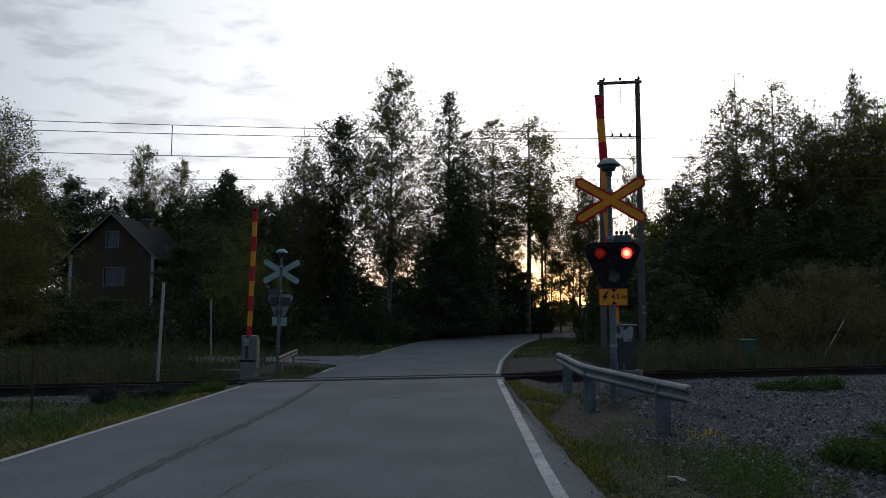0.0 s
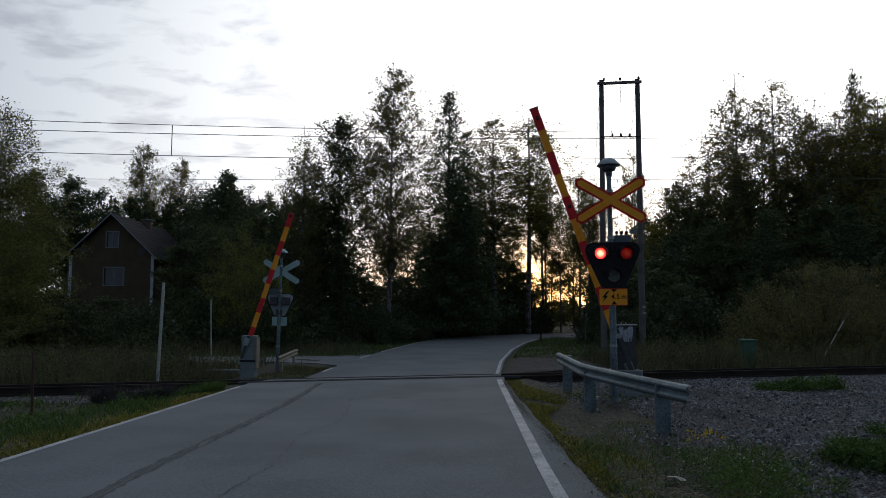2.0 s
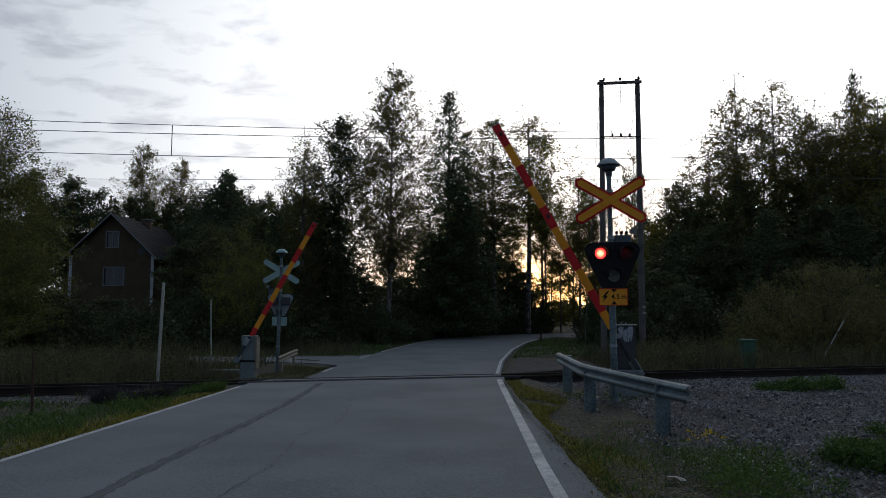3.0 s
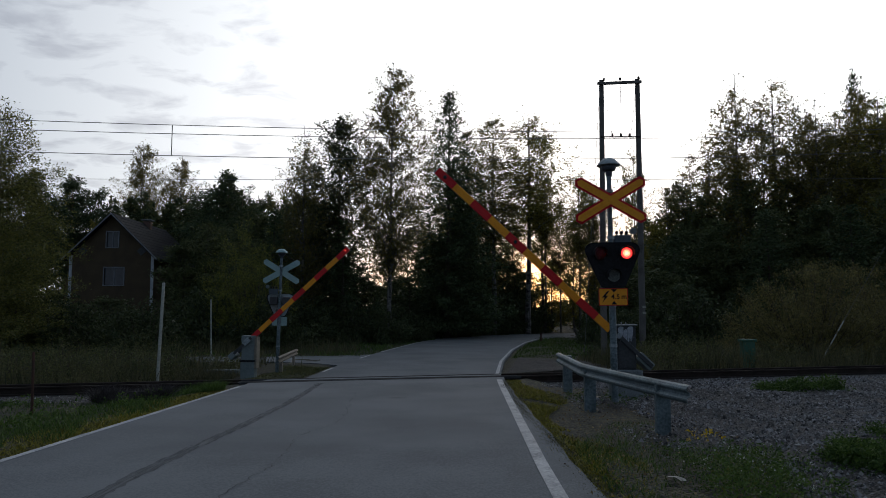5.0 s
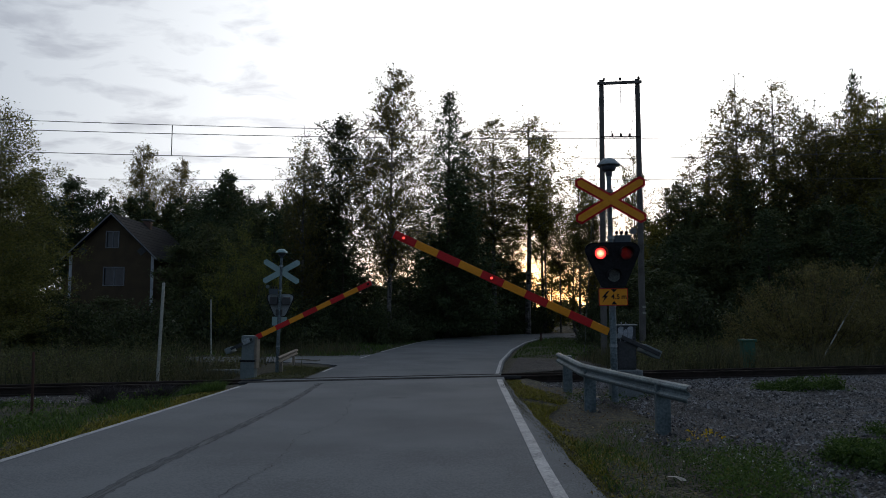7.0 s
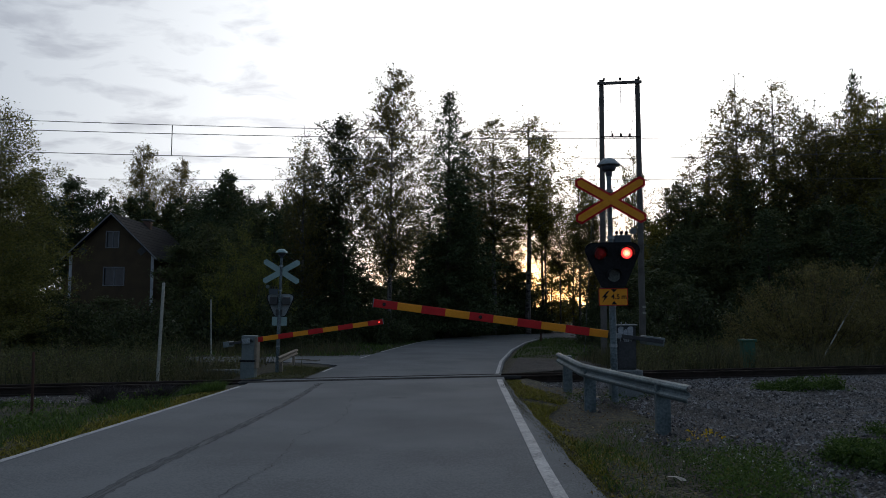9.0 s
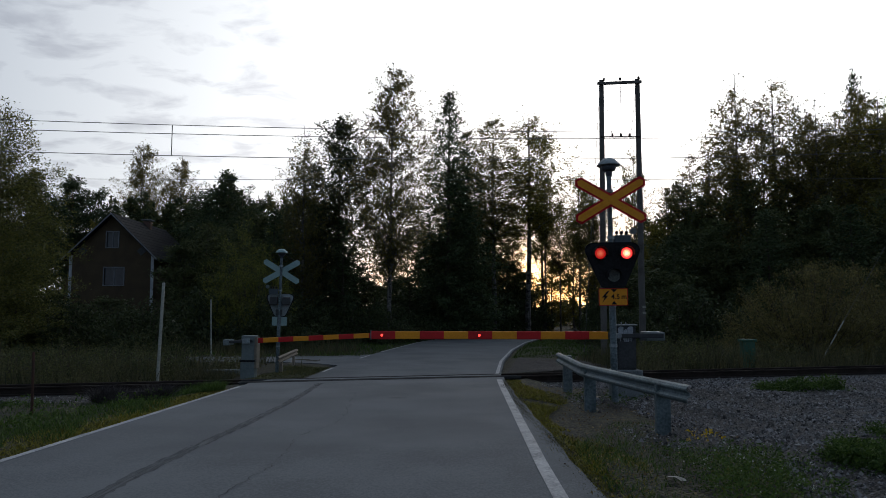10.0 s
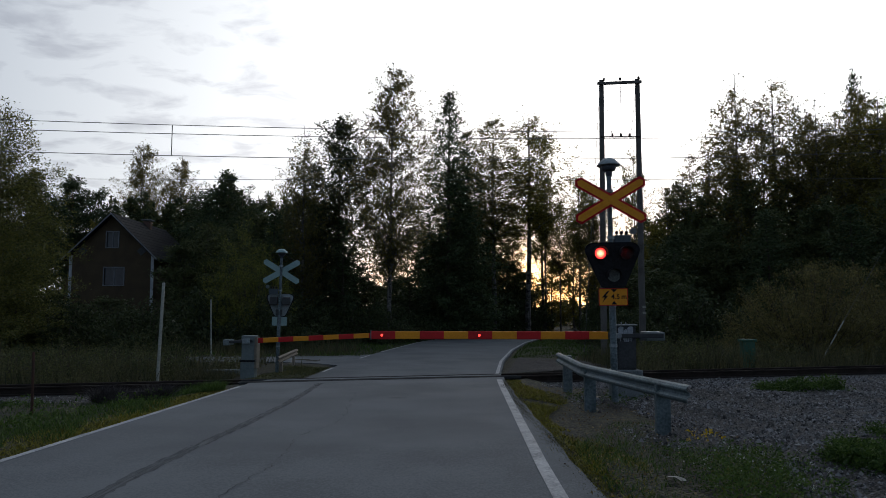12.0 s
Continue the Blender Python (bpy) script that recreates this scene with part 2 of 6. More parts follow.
LEAF_LIME = leaf_material("lime_leaves", (0.09, 0.108, 0.026), (0.25, 0.245, 0.048), 0.35)
LEAF_RUSSET = leaf_material("russet_leaves", (0.088, 0.082, 0.032), (0.235, 0.200, 0.068), 0.25)
NEEDLE = leaf_material("conifer_needles", (0.026, 0.045, 0.020), (0.074, 0.100, 0.038), 0.15)
WEED = leaf_material("autumn_weeds", (0.046, 0.057, 0.024), (0.152, 0.150, 0.056), 0.3)
GRASS = leaf_material("verge_grass", (0.030, 0.062, 0.012), (0.090, 0.148, 0.028), 0.3, (0.13, 0.125, 0.03))
DRY_GRASS = leaf_material("dry_tall_grass", (0.034, 0.042, 0.020), (0.125, 0.112, 0.055), 0.3)
FLOWER = leaf_material("yellow_petals", (0.5, 0.33, 0.01), (0.75, 0.5, 0.02), 0.3)
for dull in (STEEL_RUST, RUBBER, ROOFING, BLACK):
    dull.node_tree.nodes["Principled BSDF"].inputs["Specular IOR Level"].default_value = 0.1


def lamp_material(name):
    """A red lamp: hot in the middle, deep red at the rim."""
    m = glow_material(name, (1, 1, 1), 3.0)
    nt = m.node_tree
    N, L = nt.nodes.new, nt.links.new
    tc, dist, ramp = N("ShaderNodeTexCoord"), N("ShaderNodeVectorMath"), N("ShaderNodeValToRGB")
    dist.operation = "LENGTH"
    L(tc.outputs["Object"], dist.inputs[0])
    scale = N("ShaderNodeMath")
    scale.operation = "DIVIDE"
    scale.inputs[1].default_value = 0.105
    L(dist.outputs["Value"], scale.inputs[0])
    L(scale.outputs[0], ramp.inputs[0])
    e = ramp.color_ramp.elements
    e[0].position, e[0].color = 0.16, (1.0, 0.50, 0.26, 1)
    e[1].position, e[1].color = 1.0, (0.26, 0.006, 0.008, 1)
    for at, colour in ((0.30, (1.0, 0.36, 0.18, 1)), (0.38, (0.72, 0.12, 0.07, 1)), (0.48, (1.0, 0.34, 0.16, 1)), (0.58, (0.55, 0.035, 0.03, 1)), (0.70, (0.75, 0.05, 0.04, 1)), (0.82, (0.40, 0.012, 0.012, 1))):
        e.new(at).color = colour
    L(ramp.outputs[0], nt.nodes["Principled BSDF"].inputs["Emission Color"])
    return m


def tinted_glass(name, colour):
    """Thin stained glass: light goes straight through and takes its colour, with a little gloss."""
    m = bpy.data.materials.new(name)
    m.use_nodes = True
    nt = m.node_tree
    N, L = nt.nodes.new, nt.links.new
    clear, gloss, mx = N("ShaderNodeBsdfTransparent"), N("ShaderNodeBsdfGlossy"), N("ShaderNodeMixShader")
    clear.inputs[0].default_value = (*colour, 1)
    gloss.inputs["Roughness"].default_value = 0.2
    mx.inputs[0].default_value = 0.012
    L(clear.outputs[0], mx.inputs[1])
    L(gloss.outputs[0], mx.inputs[2])
    L(mx.outputs[0], nt.nodes["Material Output"].inputs["Surface"])
    return m


GLOW_LAMP = lamp_material("red_signal_lamp")
DIMMER_GLASS = tinted_glass("red_dimmer_glass", (0.46, 0.30, 0.30))


# ---- building helpers ----
def finish(ob, parent=None, label=""):
    if parent is not None:
        ob.parent = parent
    if label:
        ob["label"] = label
    return ob


def part(name, bm, mat, parent=None, label="", smooth=False):
    """Links a bmesh as one mesh object."""
    me = bpy.data.meshes.new(name)
    bmesh.ops.recalc_face_normals(bm, faces=bm.faces)
    bm.to_mesh(me)
    bm.free()
    me.materials.append(mat)
    if smooth:
        me.shade_smooth()
        me.set_sharp_from_angle(angle=radians(40))
    return finish(new(name, me), parent, label)


def thing(name, m, label, category, group="", kind=""):
    ob = new(name)
    ob.empty_display_size = 0.2
    ob.matrix_world = m
    return tagged(ob, label, category, group, kind)


def block(bm, cx, cy, cz, sx, sy, sz, bevel=0.0, turn=None):
    m = Matrix.Translation((cx, cy, cz)) @ (turn if turn is not None else Matrix()) @ Matrix.Diagonal((sx, sy, sz, 1))
    vs = bmesh.ops.create_cube(bm, size=1.0, matrix=m)["verts"]
    if bevel:
        es = {e for v in vs for e in v.link_edges}
        bmesh.ops.bevel(bm, geom=list(es), offset=bevel, segments=2, affect="EDGES", profile=0.6)
    return bm


def tube(bm, points, radii, sides=10, caps=True):
    """A tapered tube along a line of points."""
    rings = []
    pts = [Vector(p) for p in points]
    for i, p in enumerate(pts):
        d = (pts[min(i + 1, len(pts) - 1)] - pts[max(i - 1, 0)]).normalized()
        a = d.orthogonal().normalized() if abs(d.z) < 0.99 else Vector((1, 0, 0))
        a = (a - d * a.dot(d)).normalized()
        b = d.cross(a)
        r = radii[i] if isinstance(radii, (list, tuple)) else radii
        rings.append([bm.verts.new(p + (a * math.cos(2 * math.pi * k / sides) + b * math.sin(2 * math.pi * k / sides)) * r) for k in range(sides)])
    for r0, r1 in zip(rings, rings[1:]):
        for k in range(sides):
            bm.faces.new((r0[k], r0[(k + 1) % sides], r1[(k + 1) % sides], r1[k]))
    if caps:
        bm.faces.new(rings[0])
        bm.faces.new(rings[-1])
    return bm


def lathe(bm, profile, x=0, y=0, z=0, sides=20, turn=None):
    """A turned shape: rows of radius and height round the z axis."""
    m = Matrix.Translation((x, y, z)) @ (turn if turn is not None else Matrix())
    rings = [[bm.verts.new(m @ Vector((r * math.cos(2 * math.pi * k / sides), r * math.sin(2 * math.pi * k / sides), h))) for k in range(sides)] for r, h in profile]
    for r0, r1 in zip(rings, rings[1:]):
        for k in range(sides):
            bm.faces.new((r0[k], r0[(k + 1) % sides], r1[(k + 1) % sides], r1[k]))
    bm.faces.new(rings[0])
    bm.faces.new(rings[-1])
    return bm


def plate(bm, outline, y0, y1):
    """An upright plate: an outline in x and z, from depth y0 to y1."""
    a = [bm.verts.new((x, y0, z)) for x, z in outline]
    b = [bm.verts.new((x, y1, z)) for x, z in outline]
    bm.faces.new(a)
    bm.faces.new(b)
    n = len(a)
    for i in range(n):
        bm.faces.new((a[i], a[(i + 1) % n], b[(i + 1) % n], b[i]))
    return bm


def raw_mesh(name, verts, faces_n, mat, parent=None, smooth=False):
    """A mesh of loose n-sided faces from an array of corners, n to a face."""
    verts = np.asarray(verts, dtype=np.float32).reshape(-1, 3)
    count = len(verts) // faces_n
    me = bpy.data.meshes.new(name)
    me.vertices.add(len(verts))
    me.vertices.foreach_set("co", verts.ravel())
    me.loops.add(len(verts))
    me.loops.foreach_set("vertex_index", np.arange(len(verts), dtype=np.int32))
    me.polygons.add(count)
    me.polygons.foreach_set("loop_start", np.arange(0, len(verts), faces_n, dtype=np.int32))
    me.update(calc_edges=True)
    me.materials.append(mat)
    return finish(new(name, me), parent)


def sstep(a, b, v):
    t = np.clip((np.asarray(v, dtype=float) - a) / (b - a), 0, 1)
    return t * t * (3 - 2 * t)


# ---- terrain: level to the rails, then falling to the far side ----
TRACK_Y, TRACK_K = 16.6, 0.25
TRACK_N = math.hypot(1, TRACK_K)


def beyond(x, y):
    """Distance past the nearer rail, square to the track."""
    return (np.asarray(y, dtype=float) - TRACK_Y - TRACK_K * np.asarray(x, dtype=float)) / TRACK_N


def profile_z(x, y):
    return np.interp(beyond(x, y), [-9, -1, 0, 1.52, 5.0, 60], [0, -0.09, -0.10, -0.19, -0.50, -0.50])


def road_edges(y):
    """The two edge lines of the road at the distance y, as far as the bend."""
    ys = [-60, 0, 6.9, 14.7, 17, 20, 27.8, 36, 44.5, 50]
    return (np.interp(y, ys, [-4.2, -4.23, -4.23, -4.1, -4.06, -3.98, -3.62, -2.75, -1.6, -0.4]),
            np.interp(y, ys, [0.6, 0.80, 0.925, 1.20, 1.30, 1.45, 2.25, 3.45, 5.1, 6.6]))


def ground_z(x, y):
    x, y = np.asarray(x, dtype=float), np.asarray(y, dtype=float)
    l, r = road_edges(y)
    off = np.maximum(l - x, x - r)
    s = beyond(x, y)
    near = 1 - sstep(-1.0, 3.0, s)
    z = profile_z(x, y) - 0.10 * sstep(0.3, 1.6, off) * near
    # the track bed: the ground dips to the foot of the rails away from the road
    bed = sstep(-2.2, -0.5, s) * (1 - sstep(2.2, 4.0, s)) * sstep(0.5, 1.6, off)
    z = z * (1 - bed) + bed * -0.31
    heap = sstep(2.8, 4.2, x) * (1 - sstep(-2.0, -0.9, s)) * (0.06 * np.sin(0.9 * x - 1.2 * y + 0.8) + 0.035 * np.sin(2.3 * x + 1.5 * y))
    rough = heap + 0.03 * np.sin(x * 1.7 + y * 0.6) * np.sin(y * 1.3 - x * 0.4) + 0.02 * np.sin(x * 4.1) * np.sin(y * 3.7 + 1)
    return z + rough * sstep(0.4, 1.5, off) * (1 - bed * 0.7)


def gz(x, y):
    return float(ground_z(x, y))


def grid_mesh(name, xs, ys, zf, mat, kind="structure", label="", category=""):
    gx, gy = np.meshgrid(xs, ys)
    v = np.stack([gx, gy, zf(gx, gy)], -1).reshape(-1, 3)
    nx, ny = len(xs), len(ys)
    i = np.arange((nx - 1) * (ny - 1))
    a = (i // (nx - 1)) * nx + i % (nx - 1)
    me = bpy.data.meshes.new(name)
    me.from_pydata(v.tolist(), [], np.stack([a, a + 1, a + nx + 1, a + nx], -1).tolist())
    me.materials.append(mat)
    me.shade_smooth()
    return tagged(new(name, me), label, category, "", kind)


def build_ground():
    xs = np.concatenate([[-2500, -900, -300, -120, -60, -40], np.arange(-30, 30.1, 0.4), [40, 60, 120, 300, 900, 2500]])
    ys = np.concatenate([[-2500, -600, -150, -50, -20, -8], np.arange(-2, 34.1, 0.4), np.arange(36, 90, 3), [100, 130, 200, 400, 1000, 2500]])

    def under(x, y):
        l, r = road_edges(y)
        inside = (x > l - 0.3) & (x < r + 0.6) & (y < 52)
        return ground_z(x, y) - np.where(inside, 0.06, 0.0)
    grid_mesh("ground", xs, ys, under, SOIL, label="rough grassy ground running out to the wood", category="ground")


def ribbon(name, left, right, mat, lift, across=6, label="", category="road", thick=0.0):
    """A strip between two lines of points that follows the fall of the land."""
    bm = bmesh.new()
    rows = []
    for (x0, y0), (x1, y1) in zip(left, right):
        row = []
        for k in range(across + 1):
            f = k / across
            x, y = x0 + (x1 - x0) * f, y0 + (y1 - y0) * f
            row.append(bm.verts.new((x, y, float(profile_z(x, y)) + lift)))
        if thick:
            row = [bm.verts.new((row[0].co.x, row[0].co.y, row[0].co.z - thick)), *row, bm.verts.new((row[-1].co.x, row[-1].co.y, row[-1].co.z - thick))]
        rows.append(row)
    for r0, r1 in zip(rows, rows[1:]):
        for k in range(len(r0) - 1):
            bm.faces.new((r0[k], r0[k + 1], r1[k + 1], r1[k]))
    ob = part(name, bm, mat)
    return tagged(ob, label, category, "", "structure")


def smooth_line(points, n):
    """n points on a smooth curve through the given ones."""
    p = [Vector((*q, 0)) for q in points]
    p = [p[0] * 2 - p[1]] + p + [p[-1] * 2 - p[-2]]
    out = []
    for i in range(n):
        u = i / (n - 1) * (len(p) - 3)
        k = min(int(u), len(p) - 4)
        t = u - k
        a, b, c, d = p[k:k + 4]
        q = 0.5 * (2 * b + (c - a) * t + (2 * a - 5 * b + 4 * c - d) * t * t + (3 * b - a - 3 * c + d) * t ** 3)
        out.append((q.x, q.y))
    return out


def offset_line(line, d):
    out = []
    for i, p in enumerate(line):
        a, b = Vector(line[max(i - 1, 0)]), Vector(line[min(i + 1, len(line) - 1)])
        t = (b - a).normalized()
        out.append((p[0] - t.y * d, p[1] + t.x * d))
    return out


def build_road():
    ys = list(np.arange(-40, 4, 4)) + list(np.arange(4, 50.1, 0.5))
    left = [(float(road_edges(y)[0]), float(y)) for y in ys]
    right = [(float(road_edges(y)[1]), float(y)) for y in ys]
    bend_l = smooth_line([(-0.4, 50), (2.2, 55.5), (7.5, 61), (16, 66), (40, 72)], 30)
    bend_r = smooth_line([(6.6, 50), (9.2, 53), (13, 56), (20, 59), (42, 64)], 30)
    left, right = left + bend_l[1:], right + bend_r[1:]
    ribbon("road", [(x + 0.025 * math.sin(y * 4.3), y) for x, y in offset_line(left, 0.06)], [(x + 0.05 + float(np.interp(y, [5.5, 9, 12.6, 16], [0.29, 0.22, 0.12, 0.07])) + 0.012 * math.sin(y * 2.3 + 1) + 0.008 * math.sin(y * 6.1), y) for x, y in right], ASPHALT, 0.03, 8, "worn grey asphalt road crossing the railway and bending away", thick=0.12)

    def stretch(line, y0, y1):
        return [p for p in line if y0 <= p[1] <= y1]

    def paint(name, line, width, label):
        ribbon(name, offset_line(line, width / 2), offset_line(line, -width / 2), ROAD_PAINT, 0.036, 1, label, "road marking")
    paint("road_line", stretch(left, -40, 14.8), 0.085, "worn white edge line on the asphalt")
    paint("road_line", stretch(right, -40, 16.2), 0.12, "worn white edge line on the asphalt")
    paint("road_line", stretch(right, 18.8, 51) + bend_r[3:], 0.11, "white edge line beyond the railway")
    paint("road_line", stretch(left, 34, 51) + bend_l[3:], 0.11, "white edge line beyond the railway")
    for y in (22.6, 29.4):
        paint("road_line", stretch(left, y, y + 2.2), 0.10, "short white dash beside the junction")
    # tarred seam along the lane and a wandering crack
    seam = smooth_line([(-2.60, 15.2), (-2.52, 12), (-2.56, 9.4), (-2.66, 6.8), (-2.72, 3)], 160)
    rnd = random.Random(6)
    near_side = [(x + 0.066 + rnd.uniform(-0.02, 0.02), y) for x, y in seam]
    far_side = [(x - 0.066 - rnd.uniform(-0.02, 0.02), y) for x, y in seam]
    ribbon("road_seam", far_side, near_side, ASPHALT_DARK, 0.033, 1, "dark worn seam along the lane", "road seam")
    rnd = random.Random(4)
    crack = [(x + rnd.uniform(-0.035, 0.035), y) for x, y in smooth_line([(-1.60, 13.4), (-1.50, 11.6), (-1.38, 9.6), (-1.64, 8.4), (-1.58, 6.8), (-1.70, 5.6), (-1.6, 3.5)], 90)]
    ends = [0, 9, 16, 22, 27, 41, 46, 60, 64, 90]
    for k in range(len(ends) - 1):
        piece = crack[ends[k]:ends[k + 1] - rnd.choice((0, 1, 2))]
        wide = rnd.uniform(0.003, 0.008)
        if len(piece) > 2:
            ribbon("road_crack", offset_line(piece, wide), offset_line(piece, -wide), ASPHALT_BROKEN, 0.034, 1, "short dark crack in the asphalt", "road crack")
    for s0 in (0.0, 1.56):
        fore, back = [], []
        for k in range(60):
            x = -4.4 + 6.0 * k / 59
            wide = (rnd.uniform(0.07, 0.17), rnd.uniform(0.07, 0.17))
            yy = TRACK_Y + TRACK_K * x + s0 * TRACK_N
            fore.append((x, yy + wide[0]))
            back.append((x, yy - wide[1]))
        ribbon("worn_band", fore, back, ASPHALT_BROKEN, 0.033, 2, "dark broken asphalt along the rail", "road wear")
    top = [(-0.94 + 0.04 * k, 12.33 + 0.045 * math.sin(math.pi * k / 8) + 0.006 + rnd.uniform(0, 0.012)) for k in range(9)]
    low = [(x, 12.31 - 0.03 * math.sin(math.pi * k / 8) - rnd.uniform(0, 0.012)) for k, (x, y) in enumerate(top)]
    ribbon("road_patch", top, low, ASPHALT_BROKEN, 0.034, 2, "small dark worn spot in the asphalt", "road wear")
    # side road and lay-by on the far side
    s_far = smooth_line([(-3.0, 32.5), (-6.0, 31.0), (-10, 30.6), (-30, 30.0)], 24)
    s_near = smooth_line([(-3.2, 25.2), (-5.6, 27.3), (-10, 27.4), (-30, 27.0)], 24)
    ribbon("side_road", s_far, s_near, ASPHALT, 0.022, 4, "grey asphalt side road joining beyond the railway", thick=0.12)
    e_far = smooth_line([(3.2, 30.5), (4.4, 29.0), (6.5, 27.6), (12, 27.4)], 16)
    e_near = smooth_line([(2.0, 22.5), (3.2, 23.2), (5.5, 24.3), (12, 24.8)], 16)
    ribbon("gravel_track", e_far, e_near, BALLAST, 0.022, 4, "grey gravel turn-off beside the road", "track")


build_ground()
build_road()


# ---- railway ----
def along(x, s, z):
    """A point by its place along x and its distance past the nearer rail."""
    return Vector((x - s * TRACK_K / TRACK_N, TRACK_Y + TRACK_K * x + s / TRACK_N, z))


def build_track():
    track = thing("railway_track", pose(0, 0, 0), "rusty steel rails on sleepers in crushed stone", "railway track", kind="structure")
    prof = [(-0.075, -0.17), (0.075, -0.17), (0.075, -0.155), (0.012, -0.135), (0.01, -0.045), (0.036, -0.035), (0.036, -0.006), (0.028, 0.0),
            (-0.028, 0.0), (-0.036, -0.006), (-0.036, -0.035), (-0.01, -0.045), (-0.012, -0.135), (-0.075, -0.155)]
    for s, top in ((0.0, -0.062), (1.56, -0.150)):
        bm = bmesh.new()
        ends = [[bm.verts.new(along(x, s + a, top + b)) for a, b in prof] for x in np.linspace(-70, 70, 29)]
        for r0, r1 in zip(ends, ends[1:]):
            for k in range(len(prof)):
                bm.faces.new((r0[k], r0[(k + 1) % len(prof)], r1[(k + 1) % len(prof)], r1[k]))
        part("rail", bm, STEEL_RUST, track)
    turn = Matrix.Rotation(math.atan(TRACK_K), 4, "Z")
    bm = bmesh.new()
    block(bm, 0, 0, 0, 0.24, 2.6, 0.16, 0.02)
    first = part("sleeper", bm, CONCRETE, track)
    xs = [x * 0.62 for x in range(-50, 60)]
    for i, x in enumerate(xs):
        ob = first if i == 0 else finish(new("sleeper", first.data), track)
        ob.matrix_basis = Matrix.Translation(along(x, 0.78, -0.38)) @ turn
    # rubber strips beside the rails where the road passes
    for s, top in ((-0.14, -0.064), (0.13, -0.072), (1.42, -0.150), (1.72, -0.178)):
        bm = bmesh.new()
        block(bm, 0, 0, 0, 6.4, 0.06, 0.06, 0.01, turn)
        ob = part("crossing_strip", bm, RUBBER, track, "black rubber strip beside the rail")
        ob.location = along(-1.3, s, top - 0.02)
    bed = bmesh.new()
    for x0, x1 in ((-70, -4.6), (1.9, 70)):
        rows = []
        for x in np.linspace(x0, x1, 60):
            rows.append([bed.verts.new(along(x, s, z)) for s, z in ((-2.3, -0.42), (-1.1, -0.26), (0, -0.24), (0.8, -0.25), (1.6, -0.32), (2.6, -0.36), (4.2, -0.75))])
        for r0, r1 in zip(rows, rows[1:]):
            for k in range(6):
                bed.faces.new((r0[k], r0[k + 1], r1[k + 1], r1[k]))
    tagged(part("ballast_bed", bed, BALLAST), "bed of grey crushed stone under the rails", "ballast", "", "structure")
    # the gravel yard beside the signal
    xs, ys = np.arange(2.3, 26, 0.3), np.arange(3.0, 22, 0.3)

    def yard(x, y):
        edge = np.minimum.reduce([x - 2.4 - 0.25 * np.sin(y * 1.3), -beyond(x, y) - 0.2])
        return ground_z(x, y) + 0.03 - 0.3 * (1 - sstep(0.0, 0.5, edge))
    grid_mesh("gravel_yard", xs, ys, yard, BALLAST, label="level yard of grey crushed stone beside the track", category="gravel")


build_track()


def build_wires():
    for name, z0, z1, bow in (("contact_wire", 4.885, 0.0214, 0.00156), ("catenary_wire", 5.58, 0.0269, 0.00128), ("catenary_wire", 5.37, 0.0286, 0.00134)):
        bm = bmesh.new()
        pts = [along(x, 0.75, z0 + z1 * (x + 9.3) + bow * (x + 9.3) ** 2) for x in np.linspace(-30, 32, 30)]
        tube(bm, pts, 0.008, 5)
        tagged(part(name, bm, WIRE), "thin dark overhead wire above the railway", "overhead wire", "overhead wires")
    bm = bmesh.new()
    tube(bm, [along(-5.98, 0.75, 4.97), along(-5.98, 0.75, 5.68)], 0.010, 5)
    tagged(part("dropper_wire", bm, WIRE), "short dropper between two overhead wires", "overhead wire", "overhead wires")
    bm = bmesh.new()
    tube(bm, [(x, 32, 7.70 - 0.25 * math.cos(x / 28)) for x in np.linspace(-40, 50, 24)], 0.010, 5)
    tagged(part("power_line", bm, WIRE), "thin pale power line before the trees", "power line")


build_wires()


# ---- crossing signal ----
def rounded(points, r, n=5):
    """An outline with its corners rounded."""
    out = []
    k = len(points)
    radii = r if isinstance(r, (list, tuple)) else [r] * k
    for i, p in enumerate(points):
        r = radii[i]
        p, a, b = Vector(p), Vector(points[i - 1]), Vector(points[(i + 1) % k])
        u, v = (a - p).normalized(), (b - p).normalized()
        for j in range(n + 1):
            t = j / n
            q = (1 - t) ** 2 * (p + u * r) + 2 * t * (1 - t) * p + t * t * (p + v * r)
            out.append((q.x, q.y))
    return out


def disc(bm, r, y, thick, sides=28):
    return plate(bm, [(r * math.cos(2 * math.pi * k / sides), r * math.sin(2 * math.pi * k / sides)) for k in range(sides)], y, y + thick)


def cross_arm(length, width, tilt, inset=0.0):
    """The outline of one arm of the cross, pointed at both ends."""
    l, w = length / 2 - inset, width / 2 - inset
    c, s = math.cos(tilt), math.sin(tilt)
    pts = [(-l, 0), (-l + 0.05, -w), (l - 0.05, -w), (l, 0), (l - 0.05, w), (-l + 0.05, w)]
    return [(x * c - z * s, x * s + z * c) for x, z in pts]


def text_part(name, words, size, x, y, z, mat, parent):
    cu = bpy.data.curves.new(name, "FONT")
    cu.body, cu.size, cu.extrude, cu.align_x, cu.align_y = words, size, 0.002, "CENTER", "CENTER"
    cu.offset = 0.0015
    tmp = new(name, cu)
    bpy.context.view_layer.update()
    me = bpy.data.meshes.new_from_object(tmp.evaluated_get(bpy.context.evaluated_depsgraph_get()))
    bpy.data.objects.remove(tmp)
    me.materials.append(mat)
    ob = finish(new(name, me), parent)
    ob.matrix_basis = pose(x, y, z, 90, 0, 0)
    return ob


